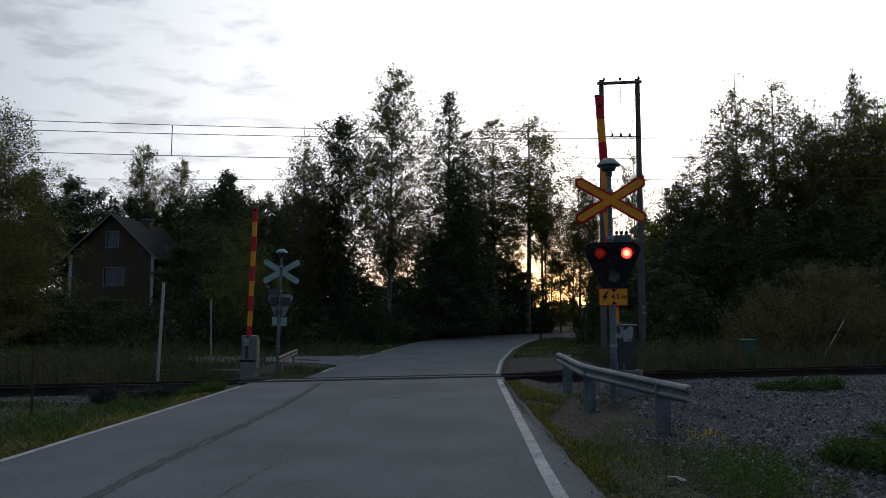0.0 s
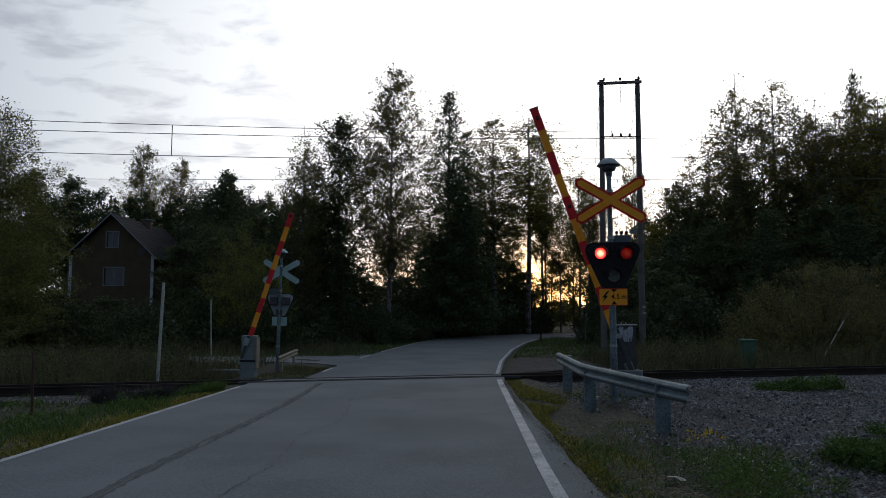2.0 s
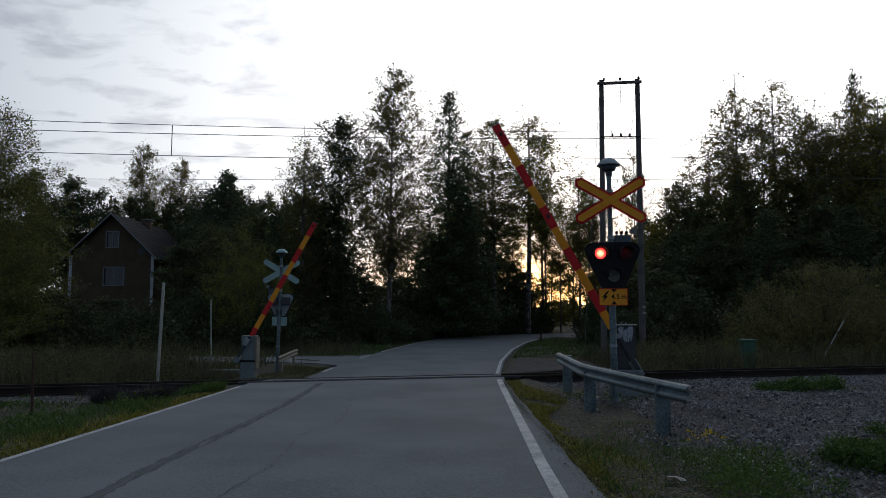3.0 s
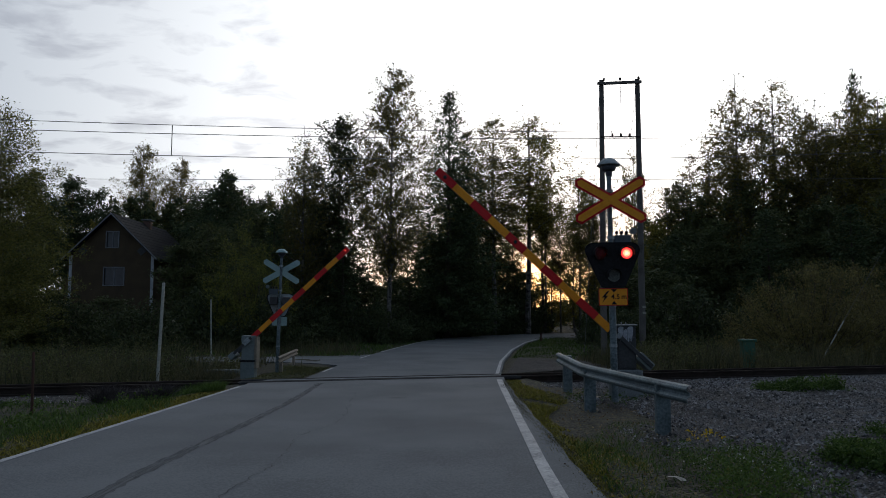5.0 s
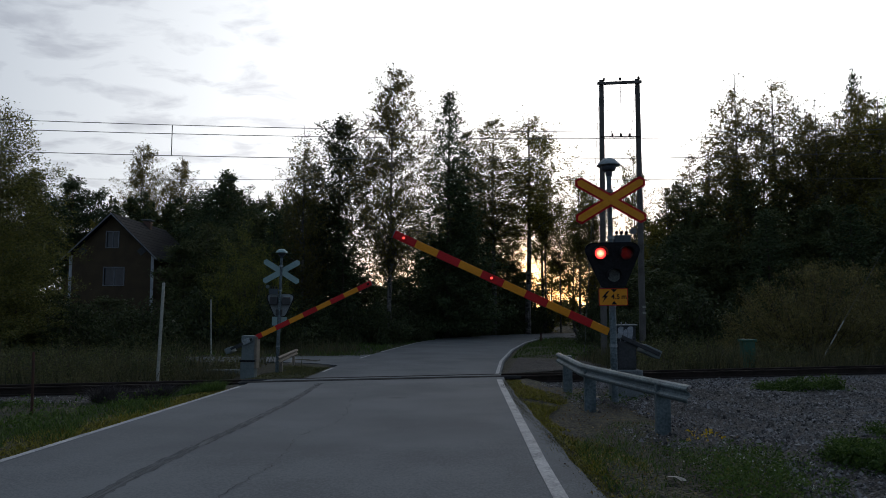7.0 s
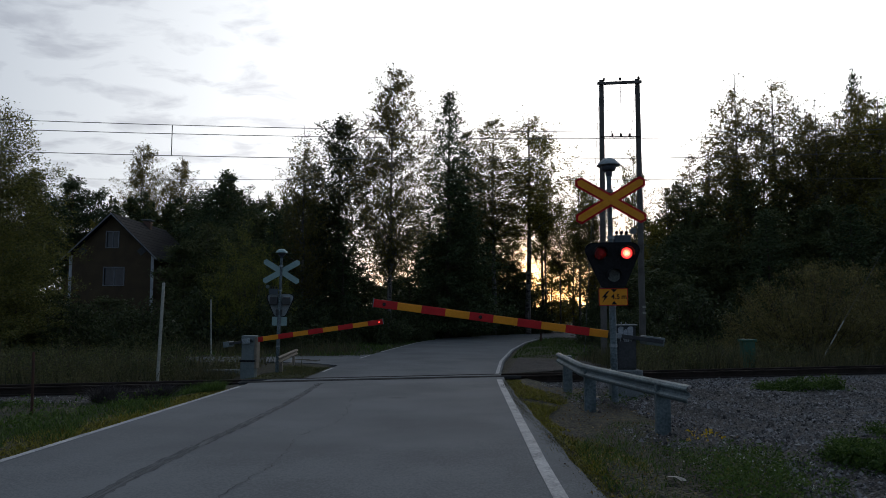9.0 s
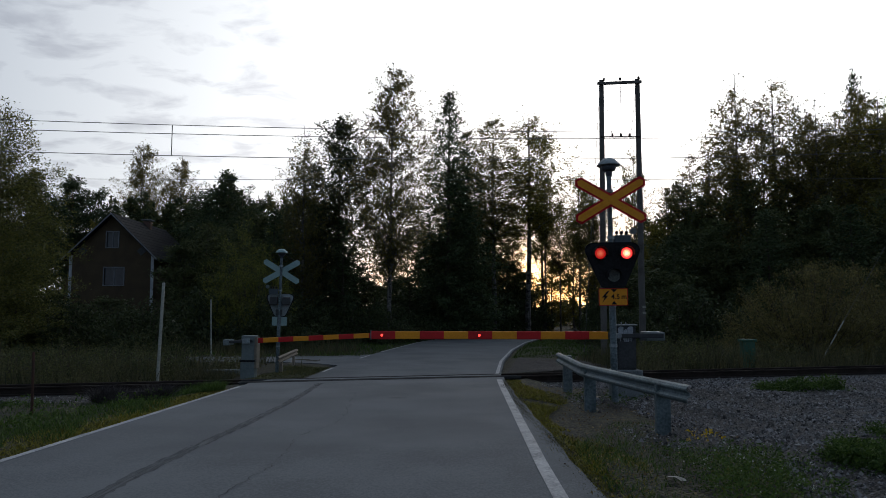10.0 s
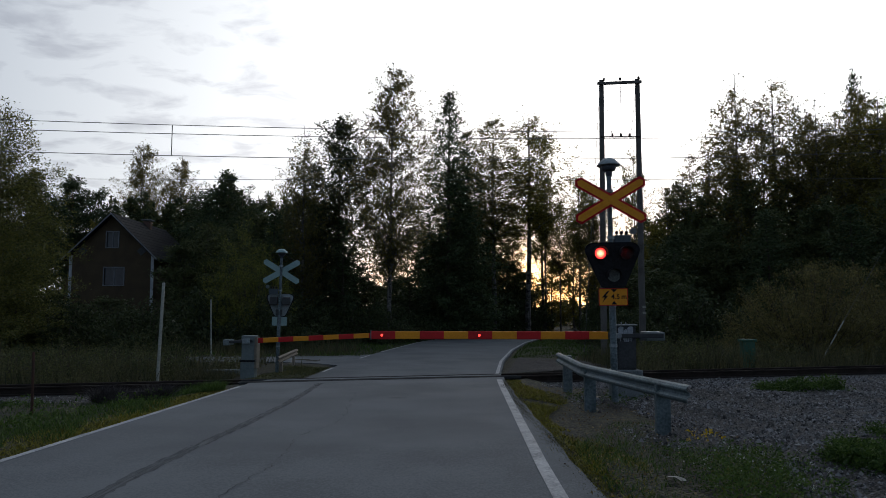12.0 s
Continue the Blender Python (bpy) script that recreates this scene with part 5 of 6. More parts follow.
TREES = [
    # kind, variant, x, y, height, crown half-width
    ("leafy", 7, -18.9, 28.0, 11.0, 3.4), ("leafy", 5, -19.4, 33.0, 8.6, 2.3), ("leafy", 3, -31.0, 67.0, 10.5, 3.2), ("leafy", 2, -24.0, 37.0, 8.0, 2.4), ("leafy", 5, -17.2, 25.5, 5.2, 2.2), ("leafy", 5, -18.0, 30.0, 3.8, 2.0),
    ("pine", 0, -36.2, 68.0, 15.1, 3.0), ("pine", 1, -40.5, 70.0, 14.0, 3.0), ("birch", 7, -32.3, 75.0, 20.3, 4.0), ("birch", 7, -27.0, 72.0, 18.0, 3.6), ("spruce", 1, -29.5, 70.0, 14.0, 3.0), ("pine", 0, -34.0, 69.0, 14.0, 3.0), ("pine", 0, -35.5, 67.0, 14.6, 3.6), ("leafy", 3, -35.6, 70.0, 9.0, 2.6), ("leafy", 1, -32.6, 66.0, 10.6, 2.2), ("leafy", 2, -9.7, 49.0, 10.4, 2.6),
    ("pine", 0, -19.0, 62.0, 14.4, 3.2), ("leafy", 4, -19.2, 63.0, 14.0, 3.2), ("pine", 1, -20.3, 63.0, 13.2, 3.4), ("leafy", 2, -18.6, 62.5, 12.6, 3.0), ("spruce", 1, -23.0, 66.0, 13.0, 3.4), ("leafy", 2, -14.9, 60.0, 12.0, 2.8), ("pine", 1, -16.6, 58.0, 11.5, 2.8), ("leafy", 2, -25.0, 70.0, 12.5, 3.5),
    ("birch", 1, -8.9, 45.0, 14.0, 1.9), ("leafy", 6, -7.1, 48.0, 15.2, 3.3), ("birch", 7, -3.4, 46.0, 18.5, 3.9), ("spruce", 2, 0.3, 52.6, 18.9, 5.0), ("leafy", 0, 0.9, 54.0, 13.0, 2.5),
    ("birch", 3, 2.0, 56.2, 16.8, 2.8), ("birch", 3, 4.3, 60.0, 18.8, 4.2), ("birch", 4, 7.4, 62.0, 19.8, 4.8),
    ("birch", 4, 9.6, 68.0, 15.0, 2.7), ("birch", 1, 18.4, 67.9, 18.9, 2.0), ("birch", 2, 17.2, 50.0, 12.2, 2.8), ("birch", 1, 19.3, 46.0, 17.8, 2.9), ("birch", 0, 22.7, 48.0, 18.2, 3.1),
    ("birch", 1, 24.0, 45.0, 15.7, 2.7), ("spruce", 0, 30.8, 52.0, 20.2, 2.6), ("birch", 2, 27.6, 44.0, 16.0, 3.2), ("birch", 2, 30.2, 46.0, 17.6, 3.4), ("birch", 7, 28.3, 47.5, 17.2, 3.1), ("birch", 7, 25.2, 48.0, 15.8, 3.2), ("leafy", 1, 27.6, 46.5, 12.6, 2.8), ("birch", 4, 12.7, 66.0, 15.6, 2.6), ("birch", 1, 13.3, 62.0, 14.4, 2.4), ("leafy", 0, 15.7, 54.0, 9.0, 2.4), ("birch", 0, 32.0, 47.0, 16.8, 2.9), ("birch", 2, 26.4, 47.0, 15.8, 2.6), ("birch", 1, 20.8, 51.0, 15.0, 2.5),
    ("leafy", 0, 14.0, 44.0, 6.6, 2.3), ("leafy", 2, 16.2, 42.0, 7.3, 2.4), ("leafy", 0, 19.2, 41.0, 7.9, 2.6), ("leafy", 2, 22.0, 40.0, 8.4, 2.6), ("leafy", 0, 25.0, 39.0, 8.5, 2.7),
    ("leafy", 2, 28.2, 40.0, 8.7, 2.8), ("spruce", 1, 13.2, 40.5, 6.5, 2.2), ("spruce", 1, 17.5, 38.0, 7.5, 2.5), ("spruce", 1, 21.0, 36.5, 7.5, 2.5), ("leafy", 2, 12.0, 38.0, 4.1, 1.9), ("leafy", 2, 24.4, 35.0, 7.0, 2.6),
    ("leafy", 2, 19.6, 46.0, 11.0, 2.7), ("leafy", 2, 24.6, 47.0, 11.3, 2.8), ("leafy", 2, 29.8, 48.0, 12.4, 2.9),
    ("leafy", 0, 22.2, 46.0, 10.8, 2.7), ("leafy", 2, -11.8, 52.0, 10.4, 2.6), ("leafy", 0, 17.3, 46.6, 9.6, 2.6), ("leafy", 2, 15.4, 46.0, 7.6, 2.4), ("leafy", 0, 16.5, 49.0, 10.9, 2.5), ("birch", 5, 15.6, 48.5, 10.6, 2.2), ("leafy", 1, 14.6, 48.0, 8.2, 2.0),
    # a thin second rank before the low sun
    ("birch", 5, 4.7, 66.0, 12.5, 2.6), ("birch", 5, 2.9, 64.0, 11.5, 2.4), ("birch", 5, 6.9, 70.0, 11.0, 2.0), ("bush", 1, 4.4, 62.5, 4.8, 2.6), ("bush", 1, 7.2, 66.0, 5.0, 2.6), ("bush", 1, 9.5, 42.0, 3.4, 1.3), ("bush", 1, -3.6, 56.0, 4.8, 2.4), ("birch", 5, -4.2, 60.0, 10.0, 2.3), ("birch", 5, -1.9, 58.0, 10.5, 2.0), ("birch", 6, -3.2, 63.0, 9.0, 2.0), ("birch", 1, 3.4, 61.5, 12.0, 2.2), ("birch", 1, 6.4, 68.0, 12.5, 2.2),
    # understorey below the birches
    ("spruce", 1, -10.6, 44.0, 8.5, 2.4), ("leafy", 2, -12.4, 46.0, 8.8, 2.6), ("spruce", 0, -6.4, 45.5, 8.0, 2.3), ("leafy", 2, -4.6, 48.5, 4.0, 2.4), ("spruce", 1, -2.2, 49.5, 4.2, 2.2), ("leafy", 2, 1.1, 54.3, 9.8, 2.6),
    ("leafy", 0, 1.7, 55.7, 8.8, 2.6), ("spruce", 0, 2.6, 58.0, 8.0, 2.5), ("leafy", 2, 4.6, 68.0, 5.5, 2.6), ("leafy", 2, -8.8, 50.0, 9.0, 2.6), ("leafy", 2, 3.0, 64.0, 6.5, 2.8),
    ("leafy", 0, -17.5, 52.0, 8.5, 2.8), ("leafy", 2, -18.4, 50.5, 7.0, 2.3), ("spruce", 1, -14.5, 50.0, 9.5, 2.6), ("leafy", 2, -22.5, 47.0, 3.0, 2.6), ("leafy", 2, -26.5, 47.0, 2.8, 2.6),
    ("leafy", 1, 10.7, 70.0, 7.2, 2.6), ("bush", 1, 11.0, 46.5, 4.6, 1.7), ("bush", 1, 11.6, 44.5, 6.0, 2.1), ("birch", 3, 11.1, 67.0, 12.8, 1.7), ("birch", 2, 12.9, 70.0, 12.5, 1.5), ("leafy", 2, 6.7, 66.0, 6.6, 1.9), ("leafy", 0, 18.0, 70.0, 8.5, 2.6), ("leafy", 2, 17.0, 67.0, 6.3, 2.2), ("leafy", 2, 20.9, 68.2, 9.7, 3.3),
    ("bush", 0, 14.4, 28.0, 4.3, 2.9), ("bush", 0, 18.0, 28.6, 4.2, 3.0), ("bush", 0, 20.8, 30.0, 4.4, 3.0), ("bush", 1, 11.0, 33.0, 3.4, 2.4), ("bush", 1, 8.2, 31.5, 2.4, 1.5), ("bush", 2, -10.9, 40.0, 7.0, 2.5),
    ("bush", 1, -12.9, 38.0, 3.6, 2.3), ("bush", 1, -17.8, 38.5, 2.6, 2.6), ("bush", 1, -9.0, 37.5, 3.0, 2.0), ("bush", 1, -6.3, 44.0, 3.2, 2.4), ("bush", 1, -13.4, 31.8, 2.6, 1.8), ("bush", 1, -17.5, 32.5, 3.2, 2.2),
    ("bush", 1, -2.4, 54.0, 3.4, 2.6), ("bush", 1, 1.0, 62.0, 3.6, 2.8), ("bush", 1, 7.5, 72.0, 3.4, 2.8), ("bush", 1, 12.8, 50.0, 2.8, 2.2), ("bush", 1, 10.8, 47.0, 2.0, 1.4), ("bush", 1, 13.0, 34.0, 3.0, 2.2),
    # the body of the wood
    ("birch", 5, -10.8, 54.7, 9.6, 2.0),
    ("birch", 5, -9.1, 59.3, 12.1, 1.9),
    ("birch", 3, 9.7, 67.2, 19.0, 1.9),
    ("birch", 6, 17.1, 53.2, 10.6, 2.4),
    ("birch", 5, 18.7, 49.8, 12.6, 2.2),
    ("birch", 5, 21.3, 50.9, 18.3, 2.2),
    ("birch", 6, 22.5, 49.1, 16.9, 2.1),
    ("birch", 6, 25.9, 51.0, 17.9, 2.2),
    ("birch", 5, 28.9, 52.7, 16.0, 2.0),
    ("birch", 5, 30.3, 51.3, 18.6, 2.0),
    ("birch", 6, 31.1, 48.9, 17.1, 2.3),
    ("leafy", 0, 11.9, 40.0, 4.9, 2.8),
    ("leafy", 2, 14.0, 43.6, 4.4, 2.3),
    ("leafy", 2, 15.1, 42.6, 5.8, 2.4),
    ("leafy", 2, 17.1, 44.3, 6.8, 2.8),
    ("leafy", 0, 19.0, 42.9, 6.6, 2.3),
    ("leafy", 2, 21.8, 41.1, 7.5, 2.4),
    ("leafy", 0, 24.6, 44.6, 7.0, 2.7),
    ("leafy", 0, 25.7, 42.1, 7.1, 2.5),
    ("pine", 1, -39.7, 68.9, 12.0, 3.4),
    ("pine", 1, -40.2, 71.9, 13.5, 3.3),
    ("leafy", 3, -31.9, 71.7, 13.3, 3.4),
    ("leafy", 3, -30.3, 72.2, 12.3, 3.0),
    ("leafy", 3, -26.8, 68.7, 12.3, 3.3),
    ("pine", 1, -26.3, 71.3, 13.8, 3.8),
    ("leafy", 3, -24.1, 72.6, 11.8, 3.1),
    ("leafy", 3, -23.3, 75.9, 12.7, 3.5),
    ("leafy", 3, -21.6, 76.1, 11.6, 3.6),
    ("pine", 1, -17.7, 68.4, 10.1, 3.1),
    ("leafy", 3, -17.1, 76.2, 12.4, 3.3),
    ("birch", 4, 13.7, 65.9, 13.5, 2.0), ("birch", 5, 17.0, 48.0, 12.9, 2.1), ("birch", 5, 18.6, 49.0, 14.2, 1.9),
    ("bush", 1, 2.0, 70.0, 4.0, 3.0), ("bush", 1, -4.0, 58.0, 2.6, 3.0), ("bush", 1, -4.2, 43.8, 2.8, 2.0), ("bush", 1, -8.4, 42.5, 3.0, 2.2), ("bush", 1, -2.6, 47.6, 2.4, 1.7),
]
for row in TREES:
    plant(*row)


def low_shrubs():
    """Straggly shrubs strewn through the weeds on both sides of the road."""
    rnd = random.Random(33)
    for x0, x1, y0, y1, many in ((-19, -7.6, 17.5, 23.5, 24), (6.5, 17, 22.4, 26.5, 16)):
        for _ in range(many):
            x, y = rnd.uniform(x0, x1), rnd.uniform(y0, y1)
            if beyond(x, y) > 2.7:
                plant("bush", rnd.choice((3, 3, 4)), x, y, rnd.uniform(0.7, 1.35), rnd.uniform(0.5, 1.0))


low_shrubs()


def far_wood():
    """The rest of the wood behind, rank on rank."""
    rnd = random.Random(21)
    for y in (80, 98):
        x = -y * 0.72
        while x < y * 0.74:
            az = math.degrees(math.atan2(x, y))
            low = 4.8 < az < 12.5 or -7.5 < az < -1.4 or -31.0 < az < -25.0
            h = (rnd.uniform(2.4, 3.6) if az > 8 else rnd.uniform(4.4, 6.2) if az > 0 else rnd.uniform(5.0, 7.0)) if low else rnd.uniform(8.5, 12.5)
            kind, var = rnd.choice([("leafy", 3), ("leafy", 4), ("leafy", 3), ("spruce", 1)])
            plant("leafy" if low else kind, 3 if low else var, x + rnd.uniform(-1, 1), y + rnd.uniform(-4, 4), h, rnd.uniform(2.6, 3.4))
            x += rnd.uniform(2.8, 4.2) * y / 78


far_wood()


# ---- grass, weeds and stones ----
def swell(x, y):
    """Taller and lower stands of plants, in patches of a metre or two."""
    return 0.85 + 0.28 * np.sin(x * 1.1 + 1.7 * np.sin(y * 0.8)) + 0.22 * np.sin(x * 2.7 - y * 1.9 + 0.6)


def blades(name, rng, xs, ys, height, width, mat, label, lean=0.35, zoff=-0.02):
    """Upright tapered blades, three corners each."""
    n = len(xs)
    p = np.stack([xs, ys, ground_z(xs, ys) + zoff], -1)
    az = rng.uniform(0, 2 * math.pi, n)
    side = np.stack([np.cos(az), np.sin(az), np.zeros(n)], -1) * (width * rng.uniform(0.6, 1.4, n))[:, None]
    h = height * rng.uniform(0.4, 1.25, n) * swell(xs, ys)
    tip = p + np.stack([rng.normal(0, lean, n) * h, rng.normal(0, lean, n) * h, h], -1)
    ob = raw_mesh(name, np.stack([p - side, p + side, tip], 1).reshape(-1, 3), 3, mat)
    return tagged(ob, label, "grass", "", "stuff")


def scatter(rng, n, x0, x1, y0, y1, keep):
    x, y = rng.uniform(x0, x1, n), rng.uniform(y0, y1, n)
    k = keep(x, y)
    return x[k], y[k]


def patchy(x, y, cut):
    v = np.sin(x * 1.9 + 1.3 * np.sin(y * 0.9)) + np.sin(y * 1.6 - x * 0.7 + 2.0) + 0.6 * np.sin(x * 4.3 + y * 3.1) + 1.1 * np.sin(x * 917.3 + y * 733.1)
    return v > cut


def herbs(name, rng, xs, ys, height, size, per, mat, label, category="weeds", spread=0.10):
    """Leafy plants: leaves in loose heaps round each root."""
    n = len(xs)
    root = np.stack([xs, ys, ground_z(xs, ys)], -1)
    tall = height * rng.uniform(0.35, 1.2, n) * swell(xs, ys)
    f = rng.uniform(0.05, 1.0, (n, per))
    pts = np.repeat(root[:, None], per, 1)
    pts[..., 2] += tall[:, None] * f
    pts[..., :2] += rng.normal(0, spread, (n, per, 2)) * (1.15 - 0.8 * f)[..., None]
    return tagged(raw_mesh(name, leaf_quads(rng, pts.reshape(-1, 3), size, 0.01, None, 0.5), 4, mat), label, category, "", "stuff")


def disc_spots(rng, n, cx, cy, rx, ry):
    r, t = np.sqrt(rng.uniform(0, 1, n)), rng.uniform(0, 2 * math.pi, n)
    return cx + rx * r * np.cos(t), cy + ry * r * np.sin(t)


def build_grass():
    rng = np.random.default_rng(5)
    off_l = lambda x, y: road_edges(y)[0] - 0.10 - x
    off_r = lambda x, y: x - road_edges(y)[1] - 0.20
    # the verge on the house side: worn thin at the asphalt, longer towards the track
    x, y = scatter(rng, 46000, -13, -4.2, 4.5, 16, lambda x, y: (off_l(x, y) > 0.25 + 0.2 * np.sin(y * 2.1)) & (beyond(x, y) < -2.3 - 0.4 * np.sin(x)) & patchy(x, y, -1.2))
    blades("grass_verge", rng, x, y, 0.13, 0.008, GRASS, "green grass verge along the road", 0.5)
    x, y = scatter(rng, 26000, -6, -4.1, 4.5, 16, lambda x, y: (off_l(x, y) > -0.04 + 0.05 * np.sin(y * 7)) & (off_l(x, y) < 0.9) & (beyond(x, y) < -1.2))
    blades("verge_moss", rng, x, y, 0.045, 0.010, MOSS, "short yellow-green moss and grass at the asphalt", 0.9)
    x, y = scatter(rng, 900, -10, -4.6, 8, 15.5, lambda x, y: (off_l(x, y) > 0.6) & (beyond(x, y) < -1.3) & patchy(x, y, 0.4))
    herbs("verge_weeds", rng, x, y, 0.20, 0.05, 14, GRASS, "low leafy weeds in the verge")
    x, y = disc_spots(rng, 10000, -5.65, 13.1, 0.66, 0.40)
    blades("brushwood", rng, x, y, 0.46, 0.006, HEATH, "dark heap of brushwood beside the rails", 0.7)
    x, y = disc_spots(rng, 4200, -5.1, 14.3, 0.75, 0.5)
    blades("grass_tuft", rng, x, y, 0.27, 0.007, GRASS, "longer grass where the verge meets the rails", 0.6)
    x, y = scatter(rng, 60000, 0.9, 2.6, 4.0, 16.0, lambda x, y: np.abs(off_r(x, y) - 0.16 + 0.25 * sstep(5.5, 12, y)) < np.abs(rng.normal(0, 0.07, len(x))))
    blades("edge_litter", rng, x, y, 0.016, 0.0035, DRY_GRASS, "crumbs and dead grass along the asphalt", 1.4, 0.03)
    # the verge on the signal side: moss, thin grass, fallen leaves
    x, y = scatter(rng, 90000, 0.8, 2.8, 4.0, 16.2, lambda x, y: (off_r(x, y) + rng.normal(0, 0.05, len(x)) > -0.05 + 0.09 * np.sin(y * 3.3)) & (off_r(x, y) < 0.55 + 0.3 * np.sin(y * 1.1)) & patchy(x * 1.4, y * 1.2, -0.9))
    blades("verge_moss", rng, x, y, 0.042, 0.009, MOSS, "yellow-green moss along the asphalt", 0.9)
    x, y = scatter(rng, 14000, 1.2, 3.3, 4.5, 14, lambda x, y: (off_r(x, y) > 0.25) & (y < 9.4 + np.sin(x * 3)) & patchy(x * 1.6 + 1, y * 1.3, 0.0))
    blades("grass_verge", rng, x, y, 0.09, 0.007, GRASS, "thin green grass beside the asphalt", 0.6)
    x, y = scatter(rng, 1100, 1.1, 3.6, 5, 15, lambda x, y: off_r(x, y) > 0.0)
    p = np.stack([x, y, ground_z(x, y) + 0.035], -1)
    tagged(raw_mesh("fallen_leaves", leaf_quads(rng, p, 0.028, 0.004, np.array([0, 0, 0.0]), 0.7), 4, DRY_LEAF), "fallen brown leaves on the verge", "leaves", "", "stuff")
    x, y = scatter(rng, 420, 1.9, 3.5, 5.4, 8.0, lambda x, y: patchy(x * 1.5, y * 1.5, 0.0) & (x > 1.55 + 0.1 * y))
    herbs("weed_clump", rng, x, y, 0.20, 0.030, 34, GRASS, "low leafy weeds at the edge of the gravel")
    x, y = disc_spots(rng, 280, 4.45, 7.15, 0.62, 0.55)
    herbs("weed_clump", rng, x, y, 0.44, 0.036, 52, GRASS, "bushy green weed clump in the gravel")
    x, y = disc_spots(rng, 130, 5.6, 8.6, 0.5, 0.35)
    herbs("weed_clump", rng, x, y, 0.16, 0.034, 28, GRASS, "small green weed clump in the gravel")
    x, y = disc_spots(rng, 240, 7.2, 14.5, 0.85, 0.35)
    herbs("weed_clump", rng, x, y, 0.24, 0.05, 24, GRASS, "green tuft in the crushed stone")
    x, y = disc_spots(rng, 60, 3.0, 12.9, 0.8, 0.8)
    herbs("weed_clump", rng, x, y, 0.12, 0.04, 12, GRASS, "scattered small weeds below the signal")
    # tall weeds beyond the track on both sides
    keep_l = lambda x, y: (beyond(x, y) > 2.6) & (off_l(x, y) > 0.9) & ((y < 26.8) | (y > 31.2)) & ~((x > -7.4) & (y < 22.3)) & ~((x > -6.3) & (y < 26.5))
    x, y = scatter(rng, 34000, -24, -4.2, 14, 37, lambda x, y: keep_l(x, y) & patchy(x * 1.3, y * 1.3, -0.6))
    blades("tall_weeds", rng, x, y, 0.70, 0.011, DRY_GRASS, "tall dry weeds beyond the track", 0.30)
    x, y = scatter(rng, 5200, -24, -4.2, 14, 27, lambda x, y: keep_l(x, y) & patchy(x, y, -0.2))
    herbs("leafy_weeds", rng, x, y, 0.95, 0.050, 26, WEED, "leafy olive weeds beyond the track", spread=0.18)
    keep_r = lambda x, y: (beyond(x, y) > 2.2) & (off_r(x, y) > 1.4) & ((x > 5.5) | (y > 30))
    x, y = scatter(rng, 36000, 3.0, 26, 18.0, 30, lambda x, y: keep_r(x, y) & patchy(x * 1.3, y * 1.3, -0.6))
    blades("tall_weeds", rng, x, y, 0.75, 0.011, DRY_GRASS, "tall dry weeds before the shrubs", 0.30)
    x, y = scatter(np.random.default_rng(31), 4200, -10.5, -6.15, 19.6, 21.9, lambda x, y: patchy(x * 1.3, y * 1.3, -1.3))
    blades("brown_weeds", np.random.default_rng(32), x, y, 0.52, 0.010, DRY_GRASS, "withered brown weeds beside the barrier", 0.45)
    x, y = scatter(rng, 4200, 3.0, 26, 18.0, 28, lambda x, y: keep_r(x, y) & patchy(x, y, -0.2))
    herbs("leafy_weeds", rng, x, y, 0.85, 0.052, 22, WEED, "brownish leafy weeds before the shrubs", spread=0.16)
    x, y = scatter(rng, 26000, -14, 0, 31, 58, lambda x, y: off_l(x, y) > 0.05)
    blades("grass_verge", rng, x, y, 0.18, 0.014, GRASS, "grass verge beyond the railway", 0.5)
    x, y = scatter(rng, 26000, 2.0, 16, 30, 52, lambda x, y: off_r(x, y) > 0.1)
    blades("grass_verge", rng, x, y, 0.16, 0.014, GRASS, "grass verge inside the bend", 0.5)
    x, y = scatter(rng, 9000, -5.6, -3.4, 19.3, 25.2, lambda x, y: (off_l(x, y) > 0.15) & (beyond(x, y) > 2.3))
    blades("grass_verge", rng, x, y, 0.10, 0.010, WEED, "strip of withered grass between barrier and side road", 0.6)
    x, y = disc_spots(rng, 18, 2.95, 8.2, 0.22, 0.35)
    p = np.stack([x, y, ground_z(x, y) + rng.uniform(0.10, 0.28, len(x))], -1)
    tagged(raw_mesh("yellow_flowers", leaf_quads(rng, np.repeat(p, 5, 0), 0.03, 0.014), 4, FLOWER), "small yellow flowers in the weeds", "flowers", "", "stuff")
    x, y = disc_spots(rng, 46, 2.75, 6.5, 0.62, 0.85)
    p = np.stack([x, y, ground_z(x, y) + rng.uniform(0.08, 0.24, len(x))], -1)
    tagged(raw_mesh("white_flowers", leaf_quads(rng, np.repeat(p, 4, 0), 0.014, 0.006), 4, PALE_PAPER), "tiny white flowers in the weeds", "flowers", "", "stuff")
    bm = bmesh.new()
    rnd = random.Random(2)
    rows = [[bm.verts.new((1.98 + 0.05 * i, 6.35 + 0.05 * k, gz(2.0, 6.4) + 0.03 + rnd.uniform(0, 0.035))) for i in range(4)] for k in range(3)]
    for r0, r1 in zip(rows, rows[1:]):
        for k in range(3):
            bm.faces.new((r0[k], r0[k + 1], r1[k + 1], r1[k]))
    bmesh.ops.solidify(bm, geom=list(bm.faces), thickness=0.004)
    tagged(part("paper_scrap", bm, PALE_PAPER), "crumpled pale scrap lying in the verge", "litter")


build_grass()


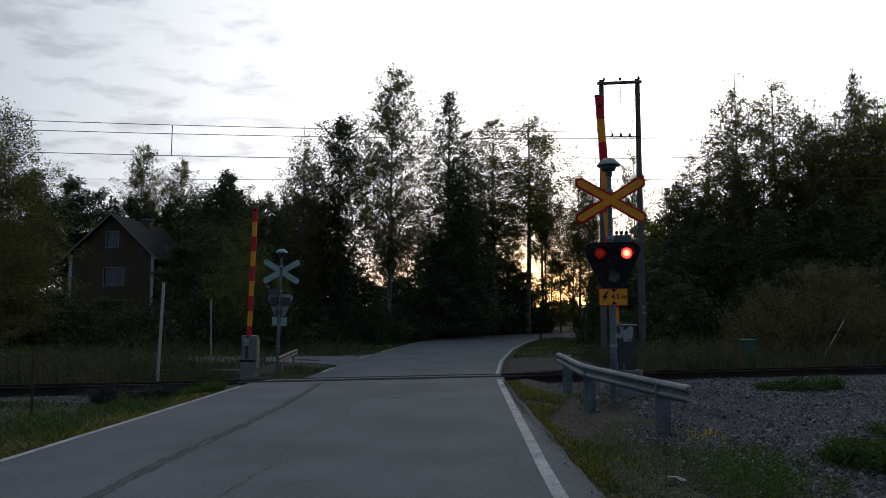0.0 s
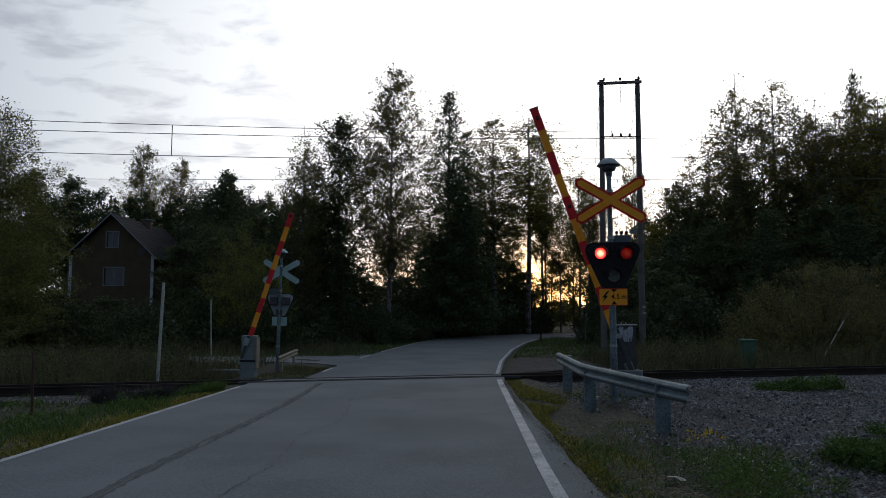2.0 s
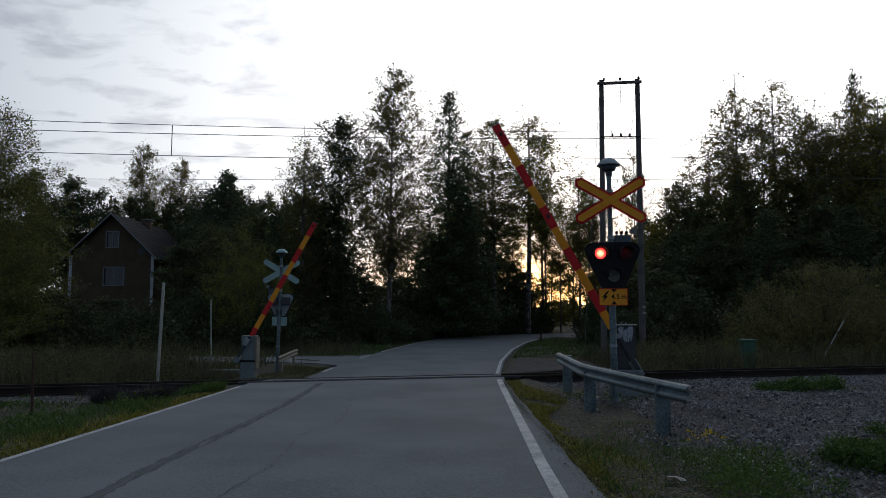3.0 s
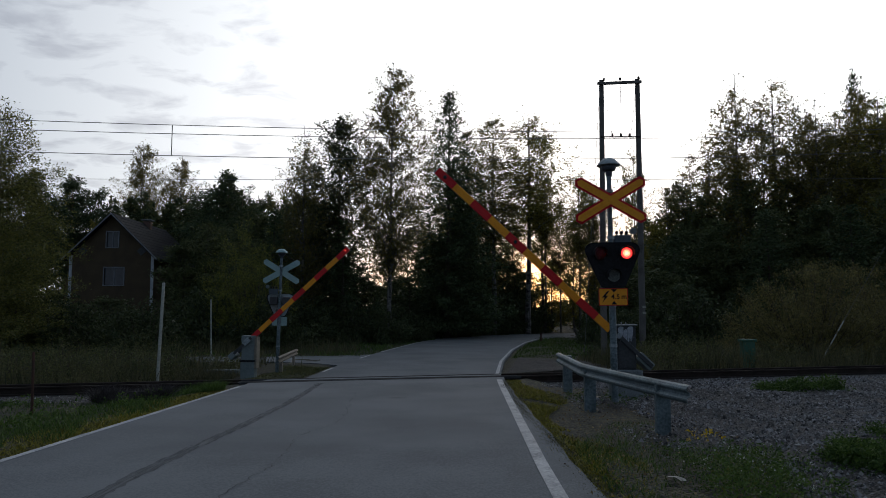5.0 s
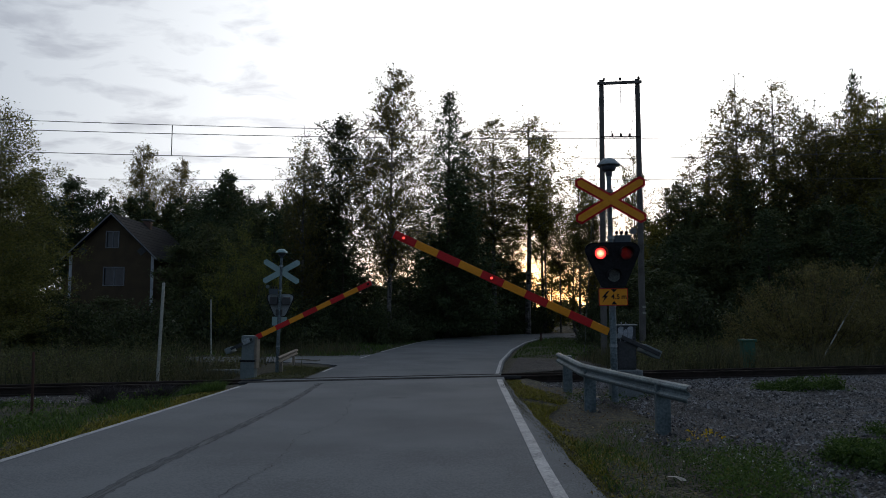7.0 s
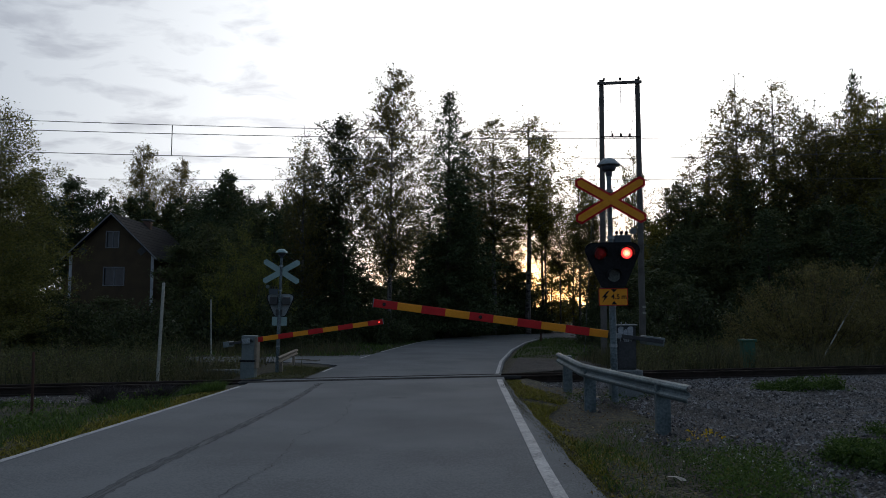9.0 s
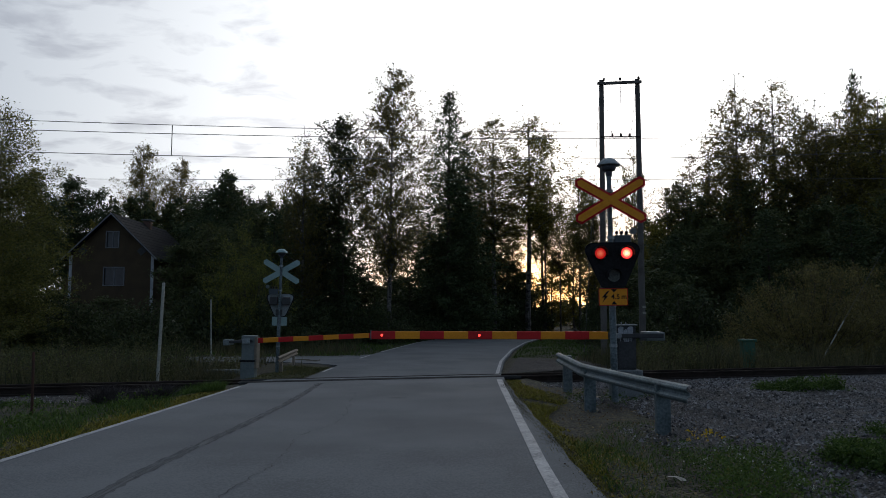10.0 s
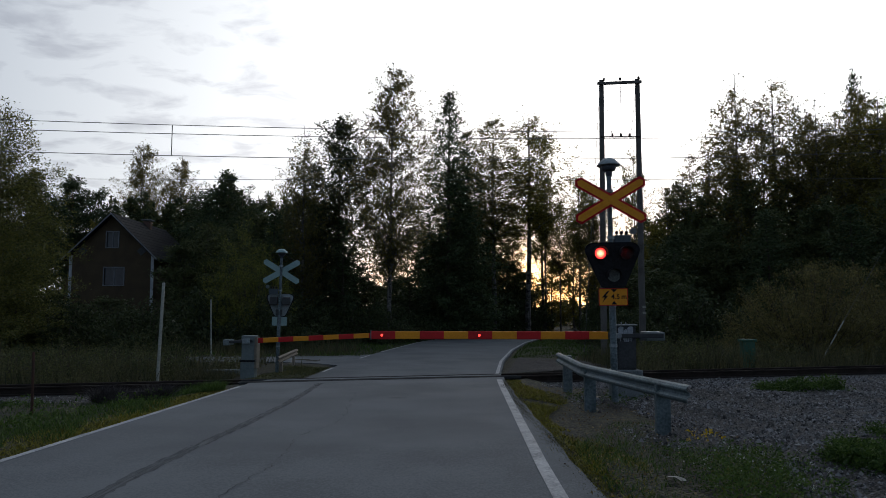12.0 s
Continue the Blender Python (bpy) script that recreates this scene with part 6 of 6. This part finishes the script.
def build_stones():
    rng = np.random.default_rng(9)
    n = 84000
    x, y = rng.uniform(2.2, 17, n), 5 + 14 * rng.uniform(0, 1, n) ** 1.1
    k = (beyond(x, y) < -0.12) & (x < 1.0 + y * 0.70) & ((x > 3.0) | patchy(x, y, 0.4))
    x, y = x[k], y[k]
    x2, y2 = rng.uniform(-13, -4.8, 5000), rng.uniform(9, 16.5, 5000)
    k2 = (beyond(x2, y2) < -0.12) & (beyond(x2, y2) > -1.9)
    x, y = np.concatenate([x, x2[k2]]), np.concatenate([y, y2[k2]])
    m = len(x)
    s = rng.uniform(0.009, 0.022, m) * (1 + (rng.uniform(0, 1, m) > 0.86) * 0.9)
    corner = np.array([[1, 0, -0.4], [-0.6, 0.9, -0.4], [-0.6, -0.9, -0.4], [0.1, 0, 0.55]])
    v = corner[None] * rng.uniform(0.6, 1.4, (m, 4, 1)) + rng.normal(0, 0.25, (m, 4, 3))
    t = rng.uniform(0, 2 * math.pi, m)
    v = np.stack([v[..., 0] * np.cos(t)[:, None] - v[..., 1] * np.sin(t)[:, None], v[..., 0] * np.sin(t)[:, None] + v[..., 1] * np.cos(t)[:, None], v[..., 2]], -1)
    z = ground_z(x, y) + np.where(x > 2.5, 0.03, 0.0)
    z = np.where(beyond(x, y) > -1.3, np.maximum(z, np.interp(beyond(x, y), [-2.3, -1.1, 0], [-0.42, -0.26, -0.24])), z)
    v = v * s[:, None, None] + np.stack([x, y, z + s * 0.3], -1)[:, None]
    f = np.array([[0, 1, 3], [1, 2, 3], [2, 0, 3]])
    me = bpy.data.meshes.new("loose_stones")
    me.from_pydata(v.reshape(-1, 3).tolist(), [], (f[None] + np.arange(m)[:, None, None] * 4).reshape(-1, 3).tolist())
    me.materials.append(STONE)
    tagged(new("loose_stones", me), "loose grey crushed stones over the yard and track", "stones", "", "stuff")


build_stones()


# ---- what moves: the two booms and the flashing lamps ----
BEAT, FIRST = 0.8125, 0.235


def phase(t, offset):
    return (t - FIRST - offset) % BEAT


def signal_rows(x, y, z, offset):
    """The glow slides back behind the added dimming panes as the lamp cools, and forward as it is lit."""
    rows = []
    for i in range(121):
        t = i * 0.1
        depth = float(np.interp(phase(t, offset), [0.0, 0.01, 0.09, 0.40, 0.47, 0.56, 0.65, 0.74], [4, 1, 0, 0, 1, 2, 3, 4]))
        rows.append((t, pose(x, y - 0.010 - 0.008 * (3 - round(depth)), z)))
    return rows


def boom_rows(x, y, z, offset, begin):
    """The small lamp stands out of the boom while lit and sinks into it while dark."""
    return [(i * 0.1, pose(x, y if i * 0.1 >= begin and phase(i * 0.1, offset) < BEAT / 2 else 0.0, z)) for i in range(121)]


def motions():
    near = [(0, 87.0), (0.5, 86.5), (0.8, 83.6), (1.0, 81.3), (1.5, 76.1), (2.0, 70.9), (2.5, 65.7), (3.0, 60.8), (3.2, 58.7), (4.8, 44.9), (5.0, 43.0), (5.5, 38.2),
            (6.0, 33.5), (6.5, 29.2), (7.0, 24.6), (7.2, 22.8), (8.8, 9.2), (9.0, 7.6), (9.5, 3.2), (9.8, 0.7), (10.0, 0.1), (12.0, 0.1)]
    far = [(0, 88.4), (0.5, 87.4), (1.0, 82.6), (1.5, 77.5), (2.0, 72.5), (2.5, 67.3), (3.0, 61.5), (3.2, 59.6), (4.8, 45.2), (5.5, 38.7),
           (6.0, 34.0), (6.5, 29.4), (7.0, 25.5), (7.2, 23.8), (8.8, 9.8), (9.0, 8.2), (9.5, 4.0), (9.9, 2.6), (12.0, 2.6)]
    walk(NEAR_BOOM, [(t, pose(0, 0, 1.11, 0, a, 0)) for t, a in near])
    walk(FAR_BOOM, [(t, pose(0, 0, 1.10, 0, -a, 0)) for t, a in far])
    for name, offset in (("left", 0.0), ("right", BEAT / 2)):
        glow, x, y, z = LAMPS[name]
        walk(glow, signal_rows(x, y, z, offset))
    for g, x, y, z in NEAR_GLOWS:
        walk(g, boom_rows(x, y, z, 0.0, 4.0))
    for g, x, y, z in FAR_GLOWS:
        walk(g, boom_rows(x, y, z, BEAT / 2, 4.0))


motions()
